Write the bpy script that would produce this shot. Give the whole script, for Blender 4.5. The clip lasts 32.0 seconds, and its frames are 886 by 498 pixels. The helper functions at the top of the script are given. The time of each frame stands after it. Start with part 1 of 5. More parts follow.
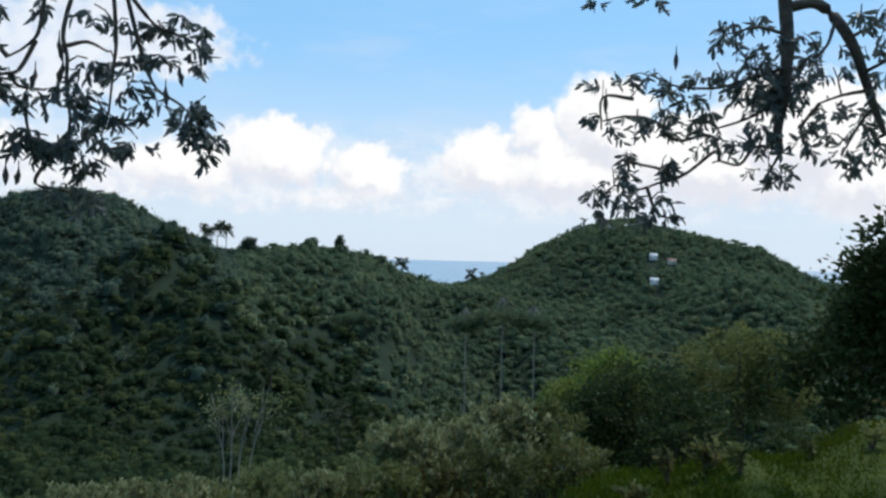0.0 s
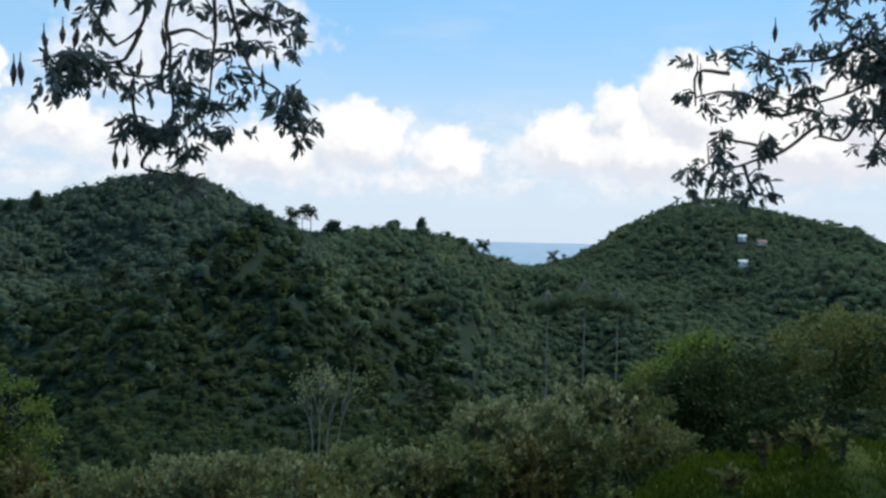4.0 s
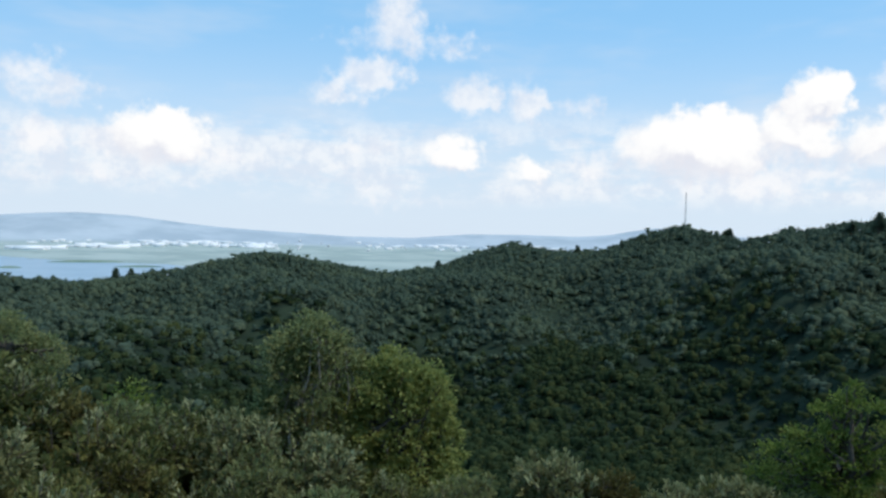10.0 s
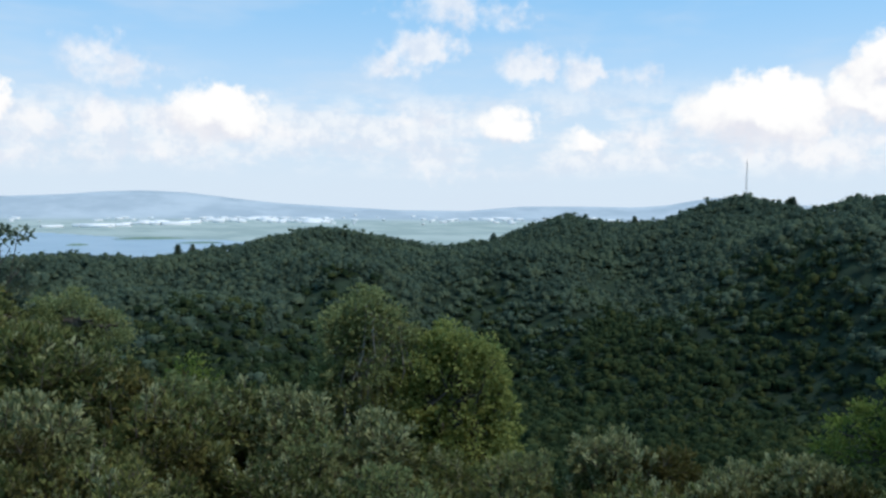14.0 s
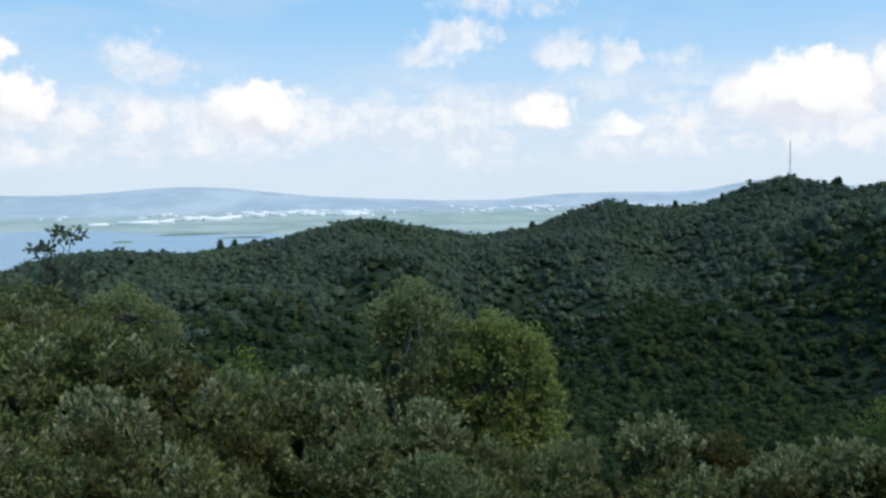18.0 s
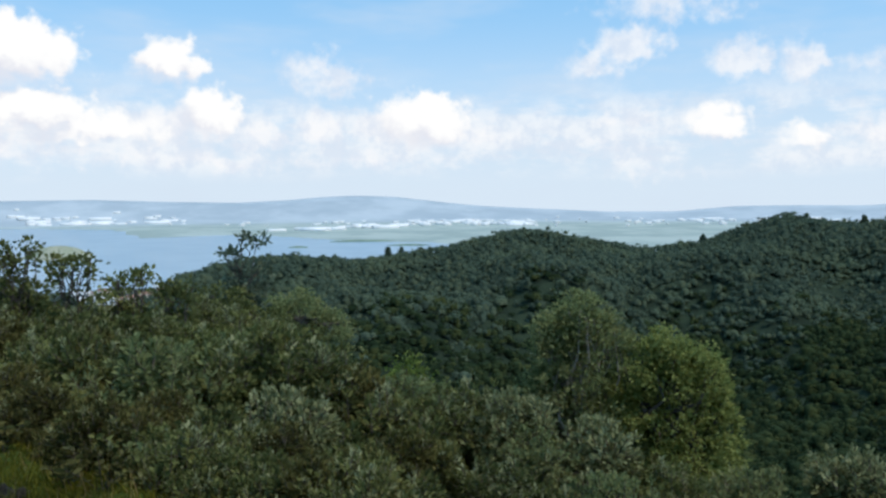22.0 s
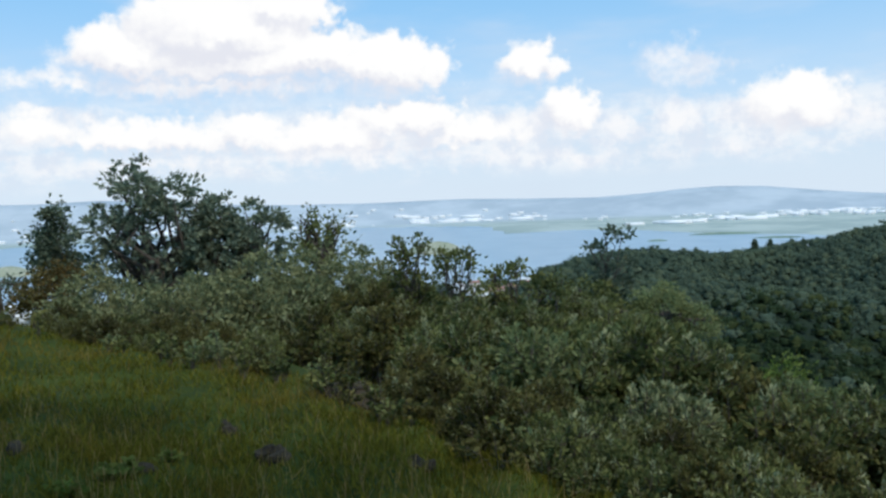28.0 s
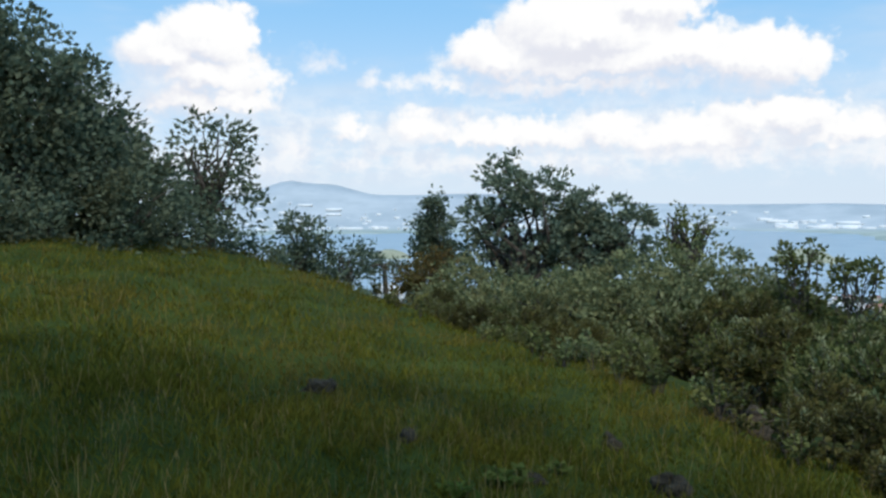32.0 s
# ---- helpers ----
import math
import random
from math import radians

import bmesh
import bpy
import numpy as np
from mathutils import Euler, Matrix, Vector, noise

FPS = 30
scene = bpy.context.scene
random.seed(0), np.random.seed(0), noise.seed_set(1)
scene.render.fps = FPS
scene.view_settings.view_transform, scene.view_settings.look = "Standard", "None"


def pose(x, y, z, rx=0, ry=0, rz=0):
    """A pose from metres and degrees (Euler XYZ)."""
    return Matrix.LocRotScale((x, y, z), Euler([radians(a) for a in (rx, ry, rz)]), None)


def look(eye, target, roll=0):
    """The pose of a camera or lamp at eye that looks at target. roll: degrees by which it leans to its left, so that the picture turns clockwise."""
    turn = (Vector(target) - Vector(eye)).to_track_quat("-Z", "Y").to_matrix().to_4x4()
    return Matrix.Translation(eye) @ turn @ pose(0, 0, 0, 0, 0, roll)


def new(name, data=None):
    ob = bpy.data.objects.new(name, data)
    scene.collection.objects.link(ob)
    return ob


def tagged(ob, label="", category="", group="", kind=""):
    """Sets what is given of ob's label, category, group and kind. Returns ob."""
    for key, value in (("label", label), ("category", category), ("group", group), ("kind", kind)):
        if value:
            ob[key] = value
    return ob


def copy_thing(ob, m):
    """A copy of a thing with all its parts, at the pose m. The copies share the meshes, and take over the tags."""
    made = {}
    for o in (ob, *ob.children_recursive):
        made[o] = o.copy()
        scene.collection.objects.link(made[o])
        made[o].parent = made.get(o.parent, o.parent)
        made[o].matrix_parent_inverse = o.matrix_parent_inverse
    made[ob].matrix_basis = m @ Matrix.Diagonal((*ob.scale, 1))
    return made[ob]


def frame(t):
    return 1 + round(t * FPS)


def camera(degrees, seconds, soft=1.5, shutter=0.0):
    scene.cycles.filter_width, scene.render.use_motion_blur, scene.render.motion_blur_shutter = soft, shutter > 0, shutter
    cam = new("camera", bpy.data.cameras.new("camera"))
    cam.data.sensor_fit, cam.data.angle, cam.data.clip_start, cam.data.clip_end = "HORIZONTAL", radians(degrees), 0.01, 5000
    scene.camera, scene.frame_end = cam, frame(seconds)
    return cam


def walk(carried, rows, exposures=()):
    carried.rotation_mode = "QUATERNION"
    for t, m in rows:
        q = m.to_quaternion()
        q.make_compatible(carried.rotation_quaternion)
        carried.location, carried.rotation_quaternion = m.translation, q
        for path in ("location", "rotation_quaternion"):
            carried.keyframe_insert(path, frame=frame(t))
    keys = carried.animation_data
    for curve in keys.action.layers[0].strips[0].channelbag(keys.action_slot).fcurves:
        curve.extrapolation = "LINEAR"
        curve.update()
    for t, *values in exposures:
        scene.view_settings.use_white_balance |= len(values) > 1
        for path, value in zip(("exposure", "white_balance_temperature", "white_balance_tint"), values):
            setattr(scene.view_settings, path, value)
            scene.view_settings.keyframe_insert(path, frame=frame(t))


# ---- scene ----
cam = camera(56.25, 32.0, soft=2.6)
PATH = [
    (0, pose(-0.365, 1.036, -0.011, 89.401, -1.370, 0.001)),
    (0.5, pose(-0.348, 1.030, 0.001, 89.379, -1.473, 0.014)),
    (1, pose(-0.341, 1.023, 0.002, 89.094, -1.524, -0.003)),
    (1.5, pose(-0.350, 1.053, -0.007, 88.736, -1.502, -0.007)),
    (2, pose(-0.360, 1.075, -0.019, 88.426, -1.453, -0.050)),
    (2.5, pose(-0.370, 1.099, -0.032, 88.273, -1.433, -0.073)),
    (4.5, pose(-0.489, 0.952, -0.024, 87.811, -0.608, 10.976)),
    (5, pose(-0.573, 0.902, -0.016, 87.669, 0.001, 17.914)),
    (5.5, pose(-0.707, 0.889, -0.015, 87.735, 0.182, 23.831)),
    (6, pose(-0.869, 0.875, -0.007, 87.870, 0.585, 29.477)),
    (6.5, pose(-0.883, 0.704, -0.016, 88.104, 0.283, 34.354)),
    (7, pose(-0.919, 0.650, -0.050, 88.418, -0.036, 39.462)),
    (7.5, pose(-0.858, 0.495, -0.082, 88.723, -0.198, 44.028)),
    (8, pose(-0.873, 0.304, -0.055, 88.872, -0.568, 48.487)),
    (8.5, pose(-0.924, 0.331, -0.042, 88.863, -1.071, 52.113)),
    (9, pose(-0.845, 0.297, -0.047, 88.833, -1.260, 55.303)),
    (9.5, pose(-0.769, 0.295, -0.032, 88.642, -1.412, 57.651)),
    (10, pose(-0.808, 0.296, -0.035, 88.278, -1.465, 59.342)),
    (10.5, pose(-0.853, 0.319, -0.044, 87.835, -1.444, 60.231)),
    (11, pose(-0.859, 0.331, -0.035, 87.312, -1.335, 60.803)),
    (11.5, pose(-0.874, 0.329, -0.025, 86.843, -1.289, 61.192)),
    (12, pose(-0.896, 0.363, -0.036, 86.563, -1.233, 61.723)),
    (12.5, pose(-0.930, 0.398, -0.036, 86.508, -1.070, 62.199)),
    (13, pose(-0.955, 0.423, -0.033, 86.523, -0.921, 62.707)),
    (13.5, pose(-0.998, 0.442, -0.042, 86.482, -0.781, 63.181)),
    (15.5, pose(-0.887, 0.367, -0.007, 85.840, 0.378, 62.111)),
    (16, pose(-0.874, 0.339, 0.005, 85.662, 0.571, 61.990)),
    (16.5, pose(-0.866, 0.313, 0.014, 85.558, 0.648, 62.258)),
    (17, pose(-0.836, 0.282, 0.017, 85.511, 0.793, 62.913)),
    (17.5, pose(-0.812, 0.259, 0.029, 85.536, 0.884, 64.098)),
    (18, pose(-0.852, 0.271, 0.017, 85.628, 0.876, 65.701)),
    (18.5, pose(-0.859, 0.250, 0.023, 85.725, 0.860, 67.112)),
    (19, pose(-0.854, 0.221, 0.031, 85.826, 0.844, 68.606)),
    (19.5, pose(-0.889, 0.213, 0.030, 85.927, 0.788, 70.058)),
    (20, pose(-0.900, 0.205, 0.024, 86.039, 0.725, 71.657)),
    (20.5, pose(-0.905, 0.195, 0.038, 86.118, 0.635, 73.126)),
    (21, pose(-0.934, 0.189, 0.035, 86.216, 0.550, 74.654)),
    (21.5, pose(-0.980, 0.184, 0.033, 86.326, 0.504, 75.909)),
    (22, pose(-0.964, 0.160, 0.034, 86.443, 0.336, 76.990)),
    (22.5, pose(-0.968, 0.149, 0.032, 86.476, 0.261, 77.777)),
    (23, pose(-0.941, 0.138, 0.042, 86.496, 0.272, 79.162)),
    (23.5, pose(-0.917, 0.102, 0.039, 86.546, 0.316, 81.103)),
    (24, pose(-0.970, 0.086, 0.026, 86.536, 0.455, 83.279)),
    (24.5, pose(-0.953, 0.079, 0.033, 86.514, 0.778, 85.340)),
    (25, pose(-0.976, 0.060, 0.028, 86.474, 1.045, 87.537)),
    (25.5, pose(-0.987, 0.036, 0.025, 86.463, 1.229, 89.560)),
    (27.5, pose(-0.978, -0.023, 0.035, 86.471, 2.079, 98.162)),
    (28, pose(-1.021, -0.055, 0.031, 86.568, 2.244, 101.309)),
    (28.5, pose(-1.051, -0.084, 0.018, 86.781, 2.724, 105.661)),
    (29, pose(-1.140, -0.172, 0.001, 86.869, 2.929, 110.473)),
    (29.5, pose(-1.148, -0.211, 0.026, 86.624, 2.670, 113.474)),
    (30, pose(-1.252, -0.332, 0.013, 86.487, 2.050, 115.901)),
    (30.5, pose(-1.329, -0.409, 0.003, 86.384, 1.659, 118.260)),
    (31, pose(-1.475, -0.524, -0.014, 86.280, 1.265, 120.847)),
    (31.5, pose(-1.581, -0.639, -0.031, 86.532, 1.060, 123.118)),
    (32, pose(-1.618, -0.764, -0.000, 86.943, 0.284, 125.474)),
]
walk(cam, PATH, exposures=[(0.0, 0.0), (32.0, 0.0)])

# ---- sky and sun ----
SUN_AZ, SUN_EL = -40.0, 60.0          # degrees left of the first view, degrees up


def shader_nodes(tree):
    """Short hands for one node tree: add a node, wire two sockets, arithmetic."""
    def node(kind, **values):
        n = tree.nodes.new(kind)
        for key, value in values.items():
            if key == "operation":
                n.operation = value
            elif key == "blend_type":
                n.blend_type = value
            elif key == "data_type":
                n.data_type = value
            elif key == "noise_dimensions":
                n.noise_dimensions = value
        return n

    def put(socket, value):
        if isinstance(value, bpy.types.NodeSocket):
            tree.links.new(value, socket)
        else:
            socket.default_value = value

    def calc(operation, a, b=0.0, c=0.0, clamp=False):
        n = node("ShaderNodeMath", operation=operation)
        n.use_clamp = clamp
        for socket, value in zip(n.inputs, (a, b, c)):
            put(socket, value)
        return n.outputs[0]

    def vec(operation, a, b=(0, 0, 0)):
        n = node("ShaderNodeVectorMath", operation=operation)
        put(n.inputs[0], a)
        put(n.inputs[1], b)
        return n.outputs["Value"] if operation == "LENGTH" else n.outputs[0]

    def grain(where, scale, detail=3.0, rough=0.55):
        n = node("ShaderNodeTexNoise")
        put(n.inputs["Vector"], where)
        put(n.inputs["Scale"], scale)
        put(n.inputs["Detail"], detail)
        put(n.inputs["Roughness"], rough)
        return n.outputs["Fac"], n.outputs["Color"]

    def ramp(value, low, high, out_low=0.0, out_high=1.0):
        n = node("ShaderNodeMapRange")
        n.interpolation_type = "SMOOTHSTEP"
        for socket, v in zip(n.inputs, (value, low, high, out_low, out_high)):
            put(socket, v)
        return n.outputs[0]

    def mix(fac, a, b):
        n = node("ShaderNodeMixRGB")
        put(n.inputs[0], fac)
        for socket, v in ((n.inputs[1], a), (n.inputs[2], b)):
            put(socket, (*v, 1.0) if isinstance(v, tuple) and len(v) == 3 else v)
        return n.outputs[0]
    return node, put, calc, vec, grain, ramp, mix


world = bpy.data.worlds.new("world")
scene.world = world
world.use_nodes = True
world.node_tree.nodes.clear()
node, put, calc, vec, grain, ramp, mix = shader_nodes(world.node_tree)
sky = node("ShaderNodeTexSky")
sky.sky_type, sky.sun_disc = "NISHITA", False
sky.sun_elevation, sky.sun_rotation = radians(SUN_EL), radians(-SUN_AZ)
sky.altitude, sky.air_density, sky.dust_density, sky.ozone_density = 200, 1.0, 0.6, 1.5
way = node("ShaderNodeTexCoord").outputs["Generated"]
split = node("ShaderNodeSeparateXYZ")
put(split.inputs[0], way)
azimuth = calc("MULTIPLY", calc("ARCTAN2", calc("MULTIPLY", split.outputs[0], -1.0), split.outputs[1]), 57.2958)
height = calc("MULTIPLY", calc("ARCSINE", split.outputs[2]), 57.2958)
joined = node("ShaderNodeCombineXYZ")
put(joined.inputs[0], azimuth)
put(joined.inputs[1], height)
flat = joined.outputs[0]
# the edges of the heaps curl at three sizes
_, curl = grain(flat, 0.45, 3.0, 0.55)
_, fine = grain(flat, 1.3, 2.5, 0.5)
bent = vec("ADD", flat, vec("MULTIPLY", vec("SUBTRACT", curl, (0.5, 0.5, 0.5)), (3.0, 2.2, 0)))
bent = vec("ADD", bent, vec("MULTIPLY", vec("SUBTRACT", fine, (0.5, 0.5, 0.5)), (1.3, 1.1, 0)))
group = bpy.data.node_groups.new("cumulus_heaps", "ShaderNodeTree")
group.interface.new_socket("Where", in_out="INPUT", socket_type="NodeSocketVector")
group.interface.new_socket("Heap", in_out="OUTPUT", socket_type="NodeSocketFloat")
group.interface.new_socket("Wisp", in_out="OUTPUT", socket_type="NodeSocketFloat")
_, g_put, g_calc, g_vec, _, _, _ = shader_nodes(group)
g_in, g_out = group.nodes.new("NodeGroupInput"), group.nodes.new("NodeGroupOutput")
layers = {"heap": None, "wisp": None}


def cumulus(az, el, wide, tall, dense=1.0):
    """One rounded lump of a heaped cloud with a flatter base, in degrees; lumps flow together. Thin lumps make the wisps."""
    kind = "heap" if dense > 0.9 else "wisp"
    gap = g_vec("MULTIPLY", g_vec("SUBTRACT", g_in.outputs[0], (az, el, 0)), (1 / wide, 1 / tall, 0))
    gap = g_vec("LENGTH", g_vec("MAXIMUM", gap, g_vec("MULTIPLY", gap, (-1, -1.3, 0))))
    size = min(wide, tall) if kind == "heap" else min(wide, tall) * (0.35 + 0.65 * dense)
    lump = g_calc("MULTIPLY_ADD", gap, -size, size)
    old = layers[kind]
    layers[kind] = lump if old is None else g_calc("SMOOTH_MAX", old, lump, 0.35)


cumulus(-2.8, 5.0, 3.5, 2.9)
cumulus(-6.3, 7.3, 2.0, 2.3)
cumulus(-10.8, 7.7, 3.5, 3.7)
cumulus(-8.3, 4.7, 5.9, 3.1)
cumulus(-17.5, 5.1, 7.8, 3.9)
cumulus(-22.6, 6.8, 5.9, 4.7)
cumulus(-27.2, 4.3, 3.9, 3.5)
cumulus(21.9, 12.2, 8.2, 2.9, 0.8)
cumulus(26.4, 9.6, 5.9, 2.7, 0.8)
cumulus(42.5, 5.3, 5.1, 2.7)
cumulus(35.9, 7.4, 1.5, 2.3)
cumulus(30.7, 5.5, 3.1, 1.9)
cumulus(11.5, 5.4, 4.1, 2.7)
cumulus(5.4, 4.2, 2.9, 2.3)
cumulus(17.3, 4.3, 5.1, 2.1)
cumulus(38.5, 3.3, 4.7, 1.6, 0.6)
cumulus(26.6, 4.5, 4.3, 2.0, 0.6)
cumulus(23.1, 3.5, 3.9, 2.0, 0.6)
cumulus(9.6, 2.7, 6.6, 1.2, 0.6)
cumulus(58.7, 4.6, 2.0, 1.5)
cumulus(44.0, 5.8, 2.7, 2.0)
cumulus(41.0, 4.7, 2.7, 1.8)
cumulus(36.0, 7.9, 1.4, 1.5)
cumulus(36.4, 6.0, 3.1, 2.0)
cumulus(30.6, 5.7, 2.1, 1.6)
cumulus(32.2, 5.0, 1.6, 1.2)
cumulus(64.2, 9.8, 2.5, 1.6, 0.6)
cumulus(66.8, 8.9, 2.0, 1.1, 0.6)
cumulus(53.6, 3.8, 1.6, 0.9)
cumulus(36.0, 3.8, 3.1, 1.1, 0.6)
cumulus(57.2, 8.5, 2.3, 1.4, 0.8)
cumulus(53.7, 8.2, 1.3, 1.8, 0.8)
cumulus(62.7, 13.1, 2.0, 2.3, 0.35)
cumulus(62.7, 14.9, 1.6, 1.2, 0.35)
cumulus(58.4, 11.8, 1.0, 0.7, 0.35)
cumulus(50.0, 7.9, 1.1, 0.8, 0.35)
cumulus(64.8, 5.2, 2.1, 0.9, 0.35)
cumulus(49.5, 4.0, 1.8, 1.2, 0.35)
cumulus(65.9, 3.4, 1.4, 0.6, 0.35)
cumulus(63.6, 1.6, 1.8, 0.4, 0.35)
cumulus(78.3, 5.1, 3.3, 2.3)
cumulus(35.0, 8.2, 1.8, 2.0)
cumulus(36.1, 7.0, 1.8, 1.4)
cumulus(85.3, 4.6, 1.6, 1.5, 0.6)
cumulus(89.0, 4.0, 2.0, 1.1, 0.6)
cumulus(82.5, 2.4, 1.8, 0.5, 0.6)
cumulus(81.1, 4.9, 2.3, 1.6, 0.6)
cumulus(85.8, 8.8, 1.6, 1.2, 0.35)
cumulus(84.4, 7.8, 2.0, 1.1, 0.35)
cumulus(62.4, 12.2, 3.5, 0.8, 0.35)
cumulus(104.2, 8.8, 3.9, 2.6)
cumulus(106.3, 9.0, 2.3, 2.3)
cumulus(101.4, 5.5, 1.8, 1.6)
cumulus(104.6, 5.4, 3.5, 1.6)
cumulus(95.1, 8.8, 2.3, 1.9)
cumulus(92.6, 5.5, 2.1, 2.1)
cumulus(105.9, 3.3, 2.7, 1.0, 0.6)
cumulus(95.5, 4.6, 3.1, 1.5, 0.6)
cumulus(85.7, 4.8, 1.3, 1.2, 0.6)
cumulus(89.7, 3.7, 2.1, 0.9, 0.6)
cumulus(86.2, 8.4, 1.6, 1.2, 0.35)
cumulus(84.7, 7.5, 1.6, 1.1, 0.35)
cumulus(91.9, 2.6, 10.2, 0.7, 0.35)
cumulus(74.6, 4.3, 2.0, 1.0, 0.35)
cumulus(115.4, 11.2, 6.8, 3.7)
cumulus(112.3, 13.0, 4.3, 2.7)
cumulus(121.8, 9.7, 3.6, 2.3)
cumulus(105.4, 8.9, 3.7, 2.1)
cumulus(115.5, 8.1, 12.9, 1.2)
cumulus(102.8, 5.4, 2.8, 1.6)
cumulus(114.3, 4.8, 2.4, 1.6)
cumulus(125.7, 5.3, 3.7, 1.4, 0.75)
cumulus(118.6, 4.7, 2.3, 1.2, 0.75)
cumulus(109.8, 4.8, 3.1, 1.2, 0.75)
cumulus(107.5, 3.3, 6.6, 1.0, 0.75)
cumulus(96.2, 4.6, 2.7, 1.1, 0.5)
cumulus(85.8, 4.9, 1.2, 1.0, 0.5)
cumulus(119.4, 3.0, 8.6, 0.7, 0.5)
cumulus(141.0, 10.8, 3.5, 2.6)
cumulus(143.5, 9.6, 3.5, 2.2)
cumulus(139.3, 6.9, 2.8, 1.4)
cumulus(142.5, 7.0, 3.1, 1.6)
cumulus(127.2, 5.3, 2.2, 1.3)
cumulus(132.0, 4.9, 1.2, 1.0)
cumulus(135.6, 3.8, 1.2, 0.9, 0.6)
cumulus(131.0, 3.0, 2.1, 0.6, 0.6)
cumulus(133.8, 9.5, 1.4, 0.8, 0.35)
cumulus(129.8, 8.1, 1.1, 0.7, 0.35)
cumulus(114.7, 9.5, 11.3, 2.4)
cumulus(109.5, 9.7, 5.9, 2.3)
cumulus(108.2, 4.4, 7.4, 1.4)
cumulus(119.3, 4.6, 6.2, 1.4)
cumulus(99.7, 4.3, 4.7, 1.2)
cumulus(141.4, 8.5, 5.1, 2.1)
cumulus(122.9, 4.7, 3.5, 1.2)
g_put(g_out.inputs[0], layers["heap"])
g_put(g_out.inputs[1], layers["wisp"])


def heaps(where):
    n = node("ShaderNodeGroup")
    n.node_tree = group
    put(n.inputs[0], where)
    return n.outputs[0], n.outputs[1]


heap, wisp = heaps(bent)
above, _ = heaps(vec("ADD", bent, (-0.5, 0.9, 0)))
edge, _ = grain(flat, 0.9, 3.0, 0.55)
rag = calc("MULTIPLY_ADD", edge, 1.5, -0.6)
# tops are crisp, bases melt away
base = calc("MULTIPLY", calc("SUBTRACT", above, heap), 1.0, clamp=True)
cover = ramp(calc("ADD", calc("MULTIPLY_ADD", base, -0.5, heap), rag), calc("MULTIPLY_ADD", base, -0.9, -0.2), calc("MULTIPLY_ADD", base, 0.9, 0.7))
loose = calc("MULTIPLY", ramp(calc("ADD", wisp, calc("MULTIPLY_ADD", edge, 1.5, -0.75)), -0.3, 0.7), 0.78)
shade, _ = grain(vec("ADD", flat, (0, 31, 0)), 0.6, 4.0, 0.6)
veil, _ = grain(vec("MULTIPLY", flat, (0.06, 0.22, 0)), 1.0, 4.0, 0.6)
fluff, _ = grain(vec("MULTIPLY", flat, (0.13, 0.34, 0)), 1.0, 6.0, 0.62)
band = calc("MULTIPLY", ramp(fluff, 0.39, 0.58), calc("MULTIPLY", ramp(height, 0.8, 2.6), ramp(height, 9.0, 4.5)))
thin = calc("MULTIPLY", ramp(veil, 0.45, 0.75), ramp(height, 28.0, 6.0), clamp=True)
low = ramp(height, 15.0, -1.0, 0.0, 0.9)
clear = mix(0.75, vec("MULTIPLY", sky.outputs[0], (1.9, 2.0, 2.3)), (3.0, 6.9, 10.7))
blue = mix(low, clear, (8.5, 9.7, 11.0))
blue = mix(calc("MULTIPLY", thin, 0.5), blue, (7.8, 9.0, 10.5))
# a loose fluff lies low down
blue = mix(calc("MULTIPLY", band, 0.85), blue, mix(ramp(shade, 0.38, 0.60), (8.6, 9.5, 10.8), (10.6, 11.0, 11.5)))
blue = mix(loose, blue, mix(ramp(shade, 0.36, 0.62), (9.2, 9.8, 10.9), (11.4, 11.4, 11.6)))
lit = calc("ADD", calc("MULTIPLY", calc("SUBTRACT", heap, above), 0.55), calc("MULTIPLY_ADD", shade, 1.1, -0.55))
white = mix(ramp(lit, -0.55, 0.3), (9.3, 9.5, 10.4), (11.8, 11.8, 11.8))
body = mix(cover, blue, white)
back = node("ShaderNodeBackground")
put(back.inputs[0], body)
back.inputs[1].default_value = 0.085
put(node("ShaderNodeOutputWorld").inputs[0], back.outputs[0])

sun = new("sun", bpy.data.lights.new("sun", "SUN"))
sun.data.energy, sun.data.angle, sun.data.color = 2.8, radians(5), (1.0, 0.95, 0.86)
sun.matrix_world = look((0, 0, 60), (60 * math.cos(radians(SUN_EL)) * math.sin(radians(SUN_AZ)),
                                     -60 * math.cos(radians(SUN_EL)) * math.cos(radians(SUN_AZ)), 60 - 60 * math.sin(radians(SUN_EL))))


# ---- materials ----
def material(name, rough=0.8, spec=0.3):
    m = bpy.data.materials.new(name)
    m.use_nodes = True
    shader = m.node_tree.nodes["Principled BSDF"]
    shader.inputs["Roughness"].default_value = rough
    shader.inputs["Specular IOR Level"].default_value = spec
    return m, shader, shader_nodes(m.node_tree)


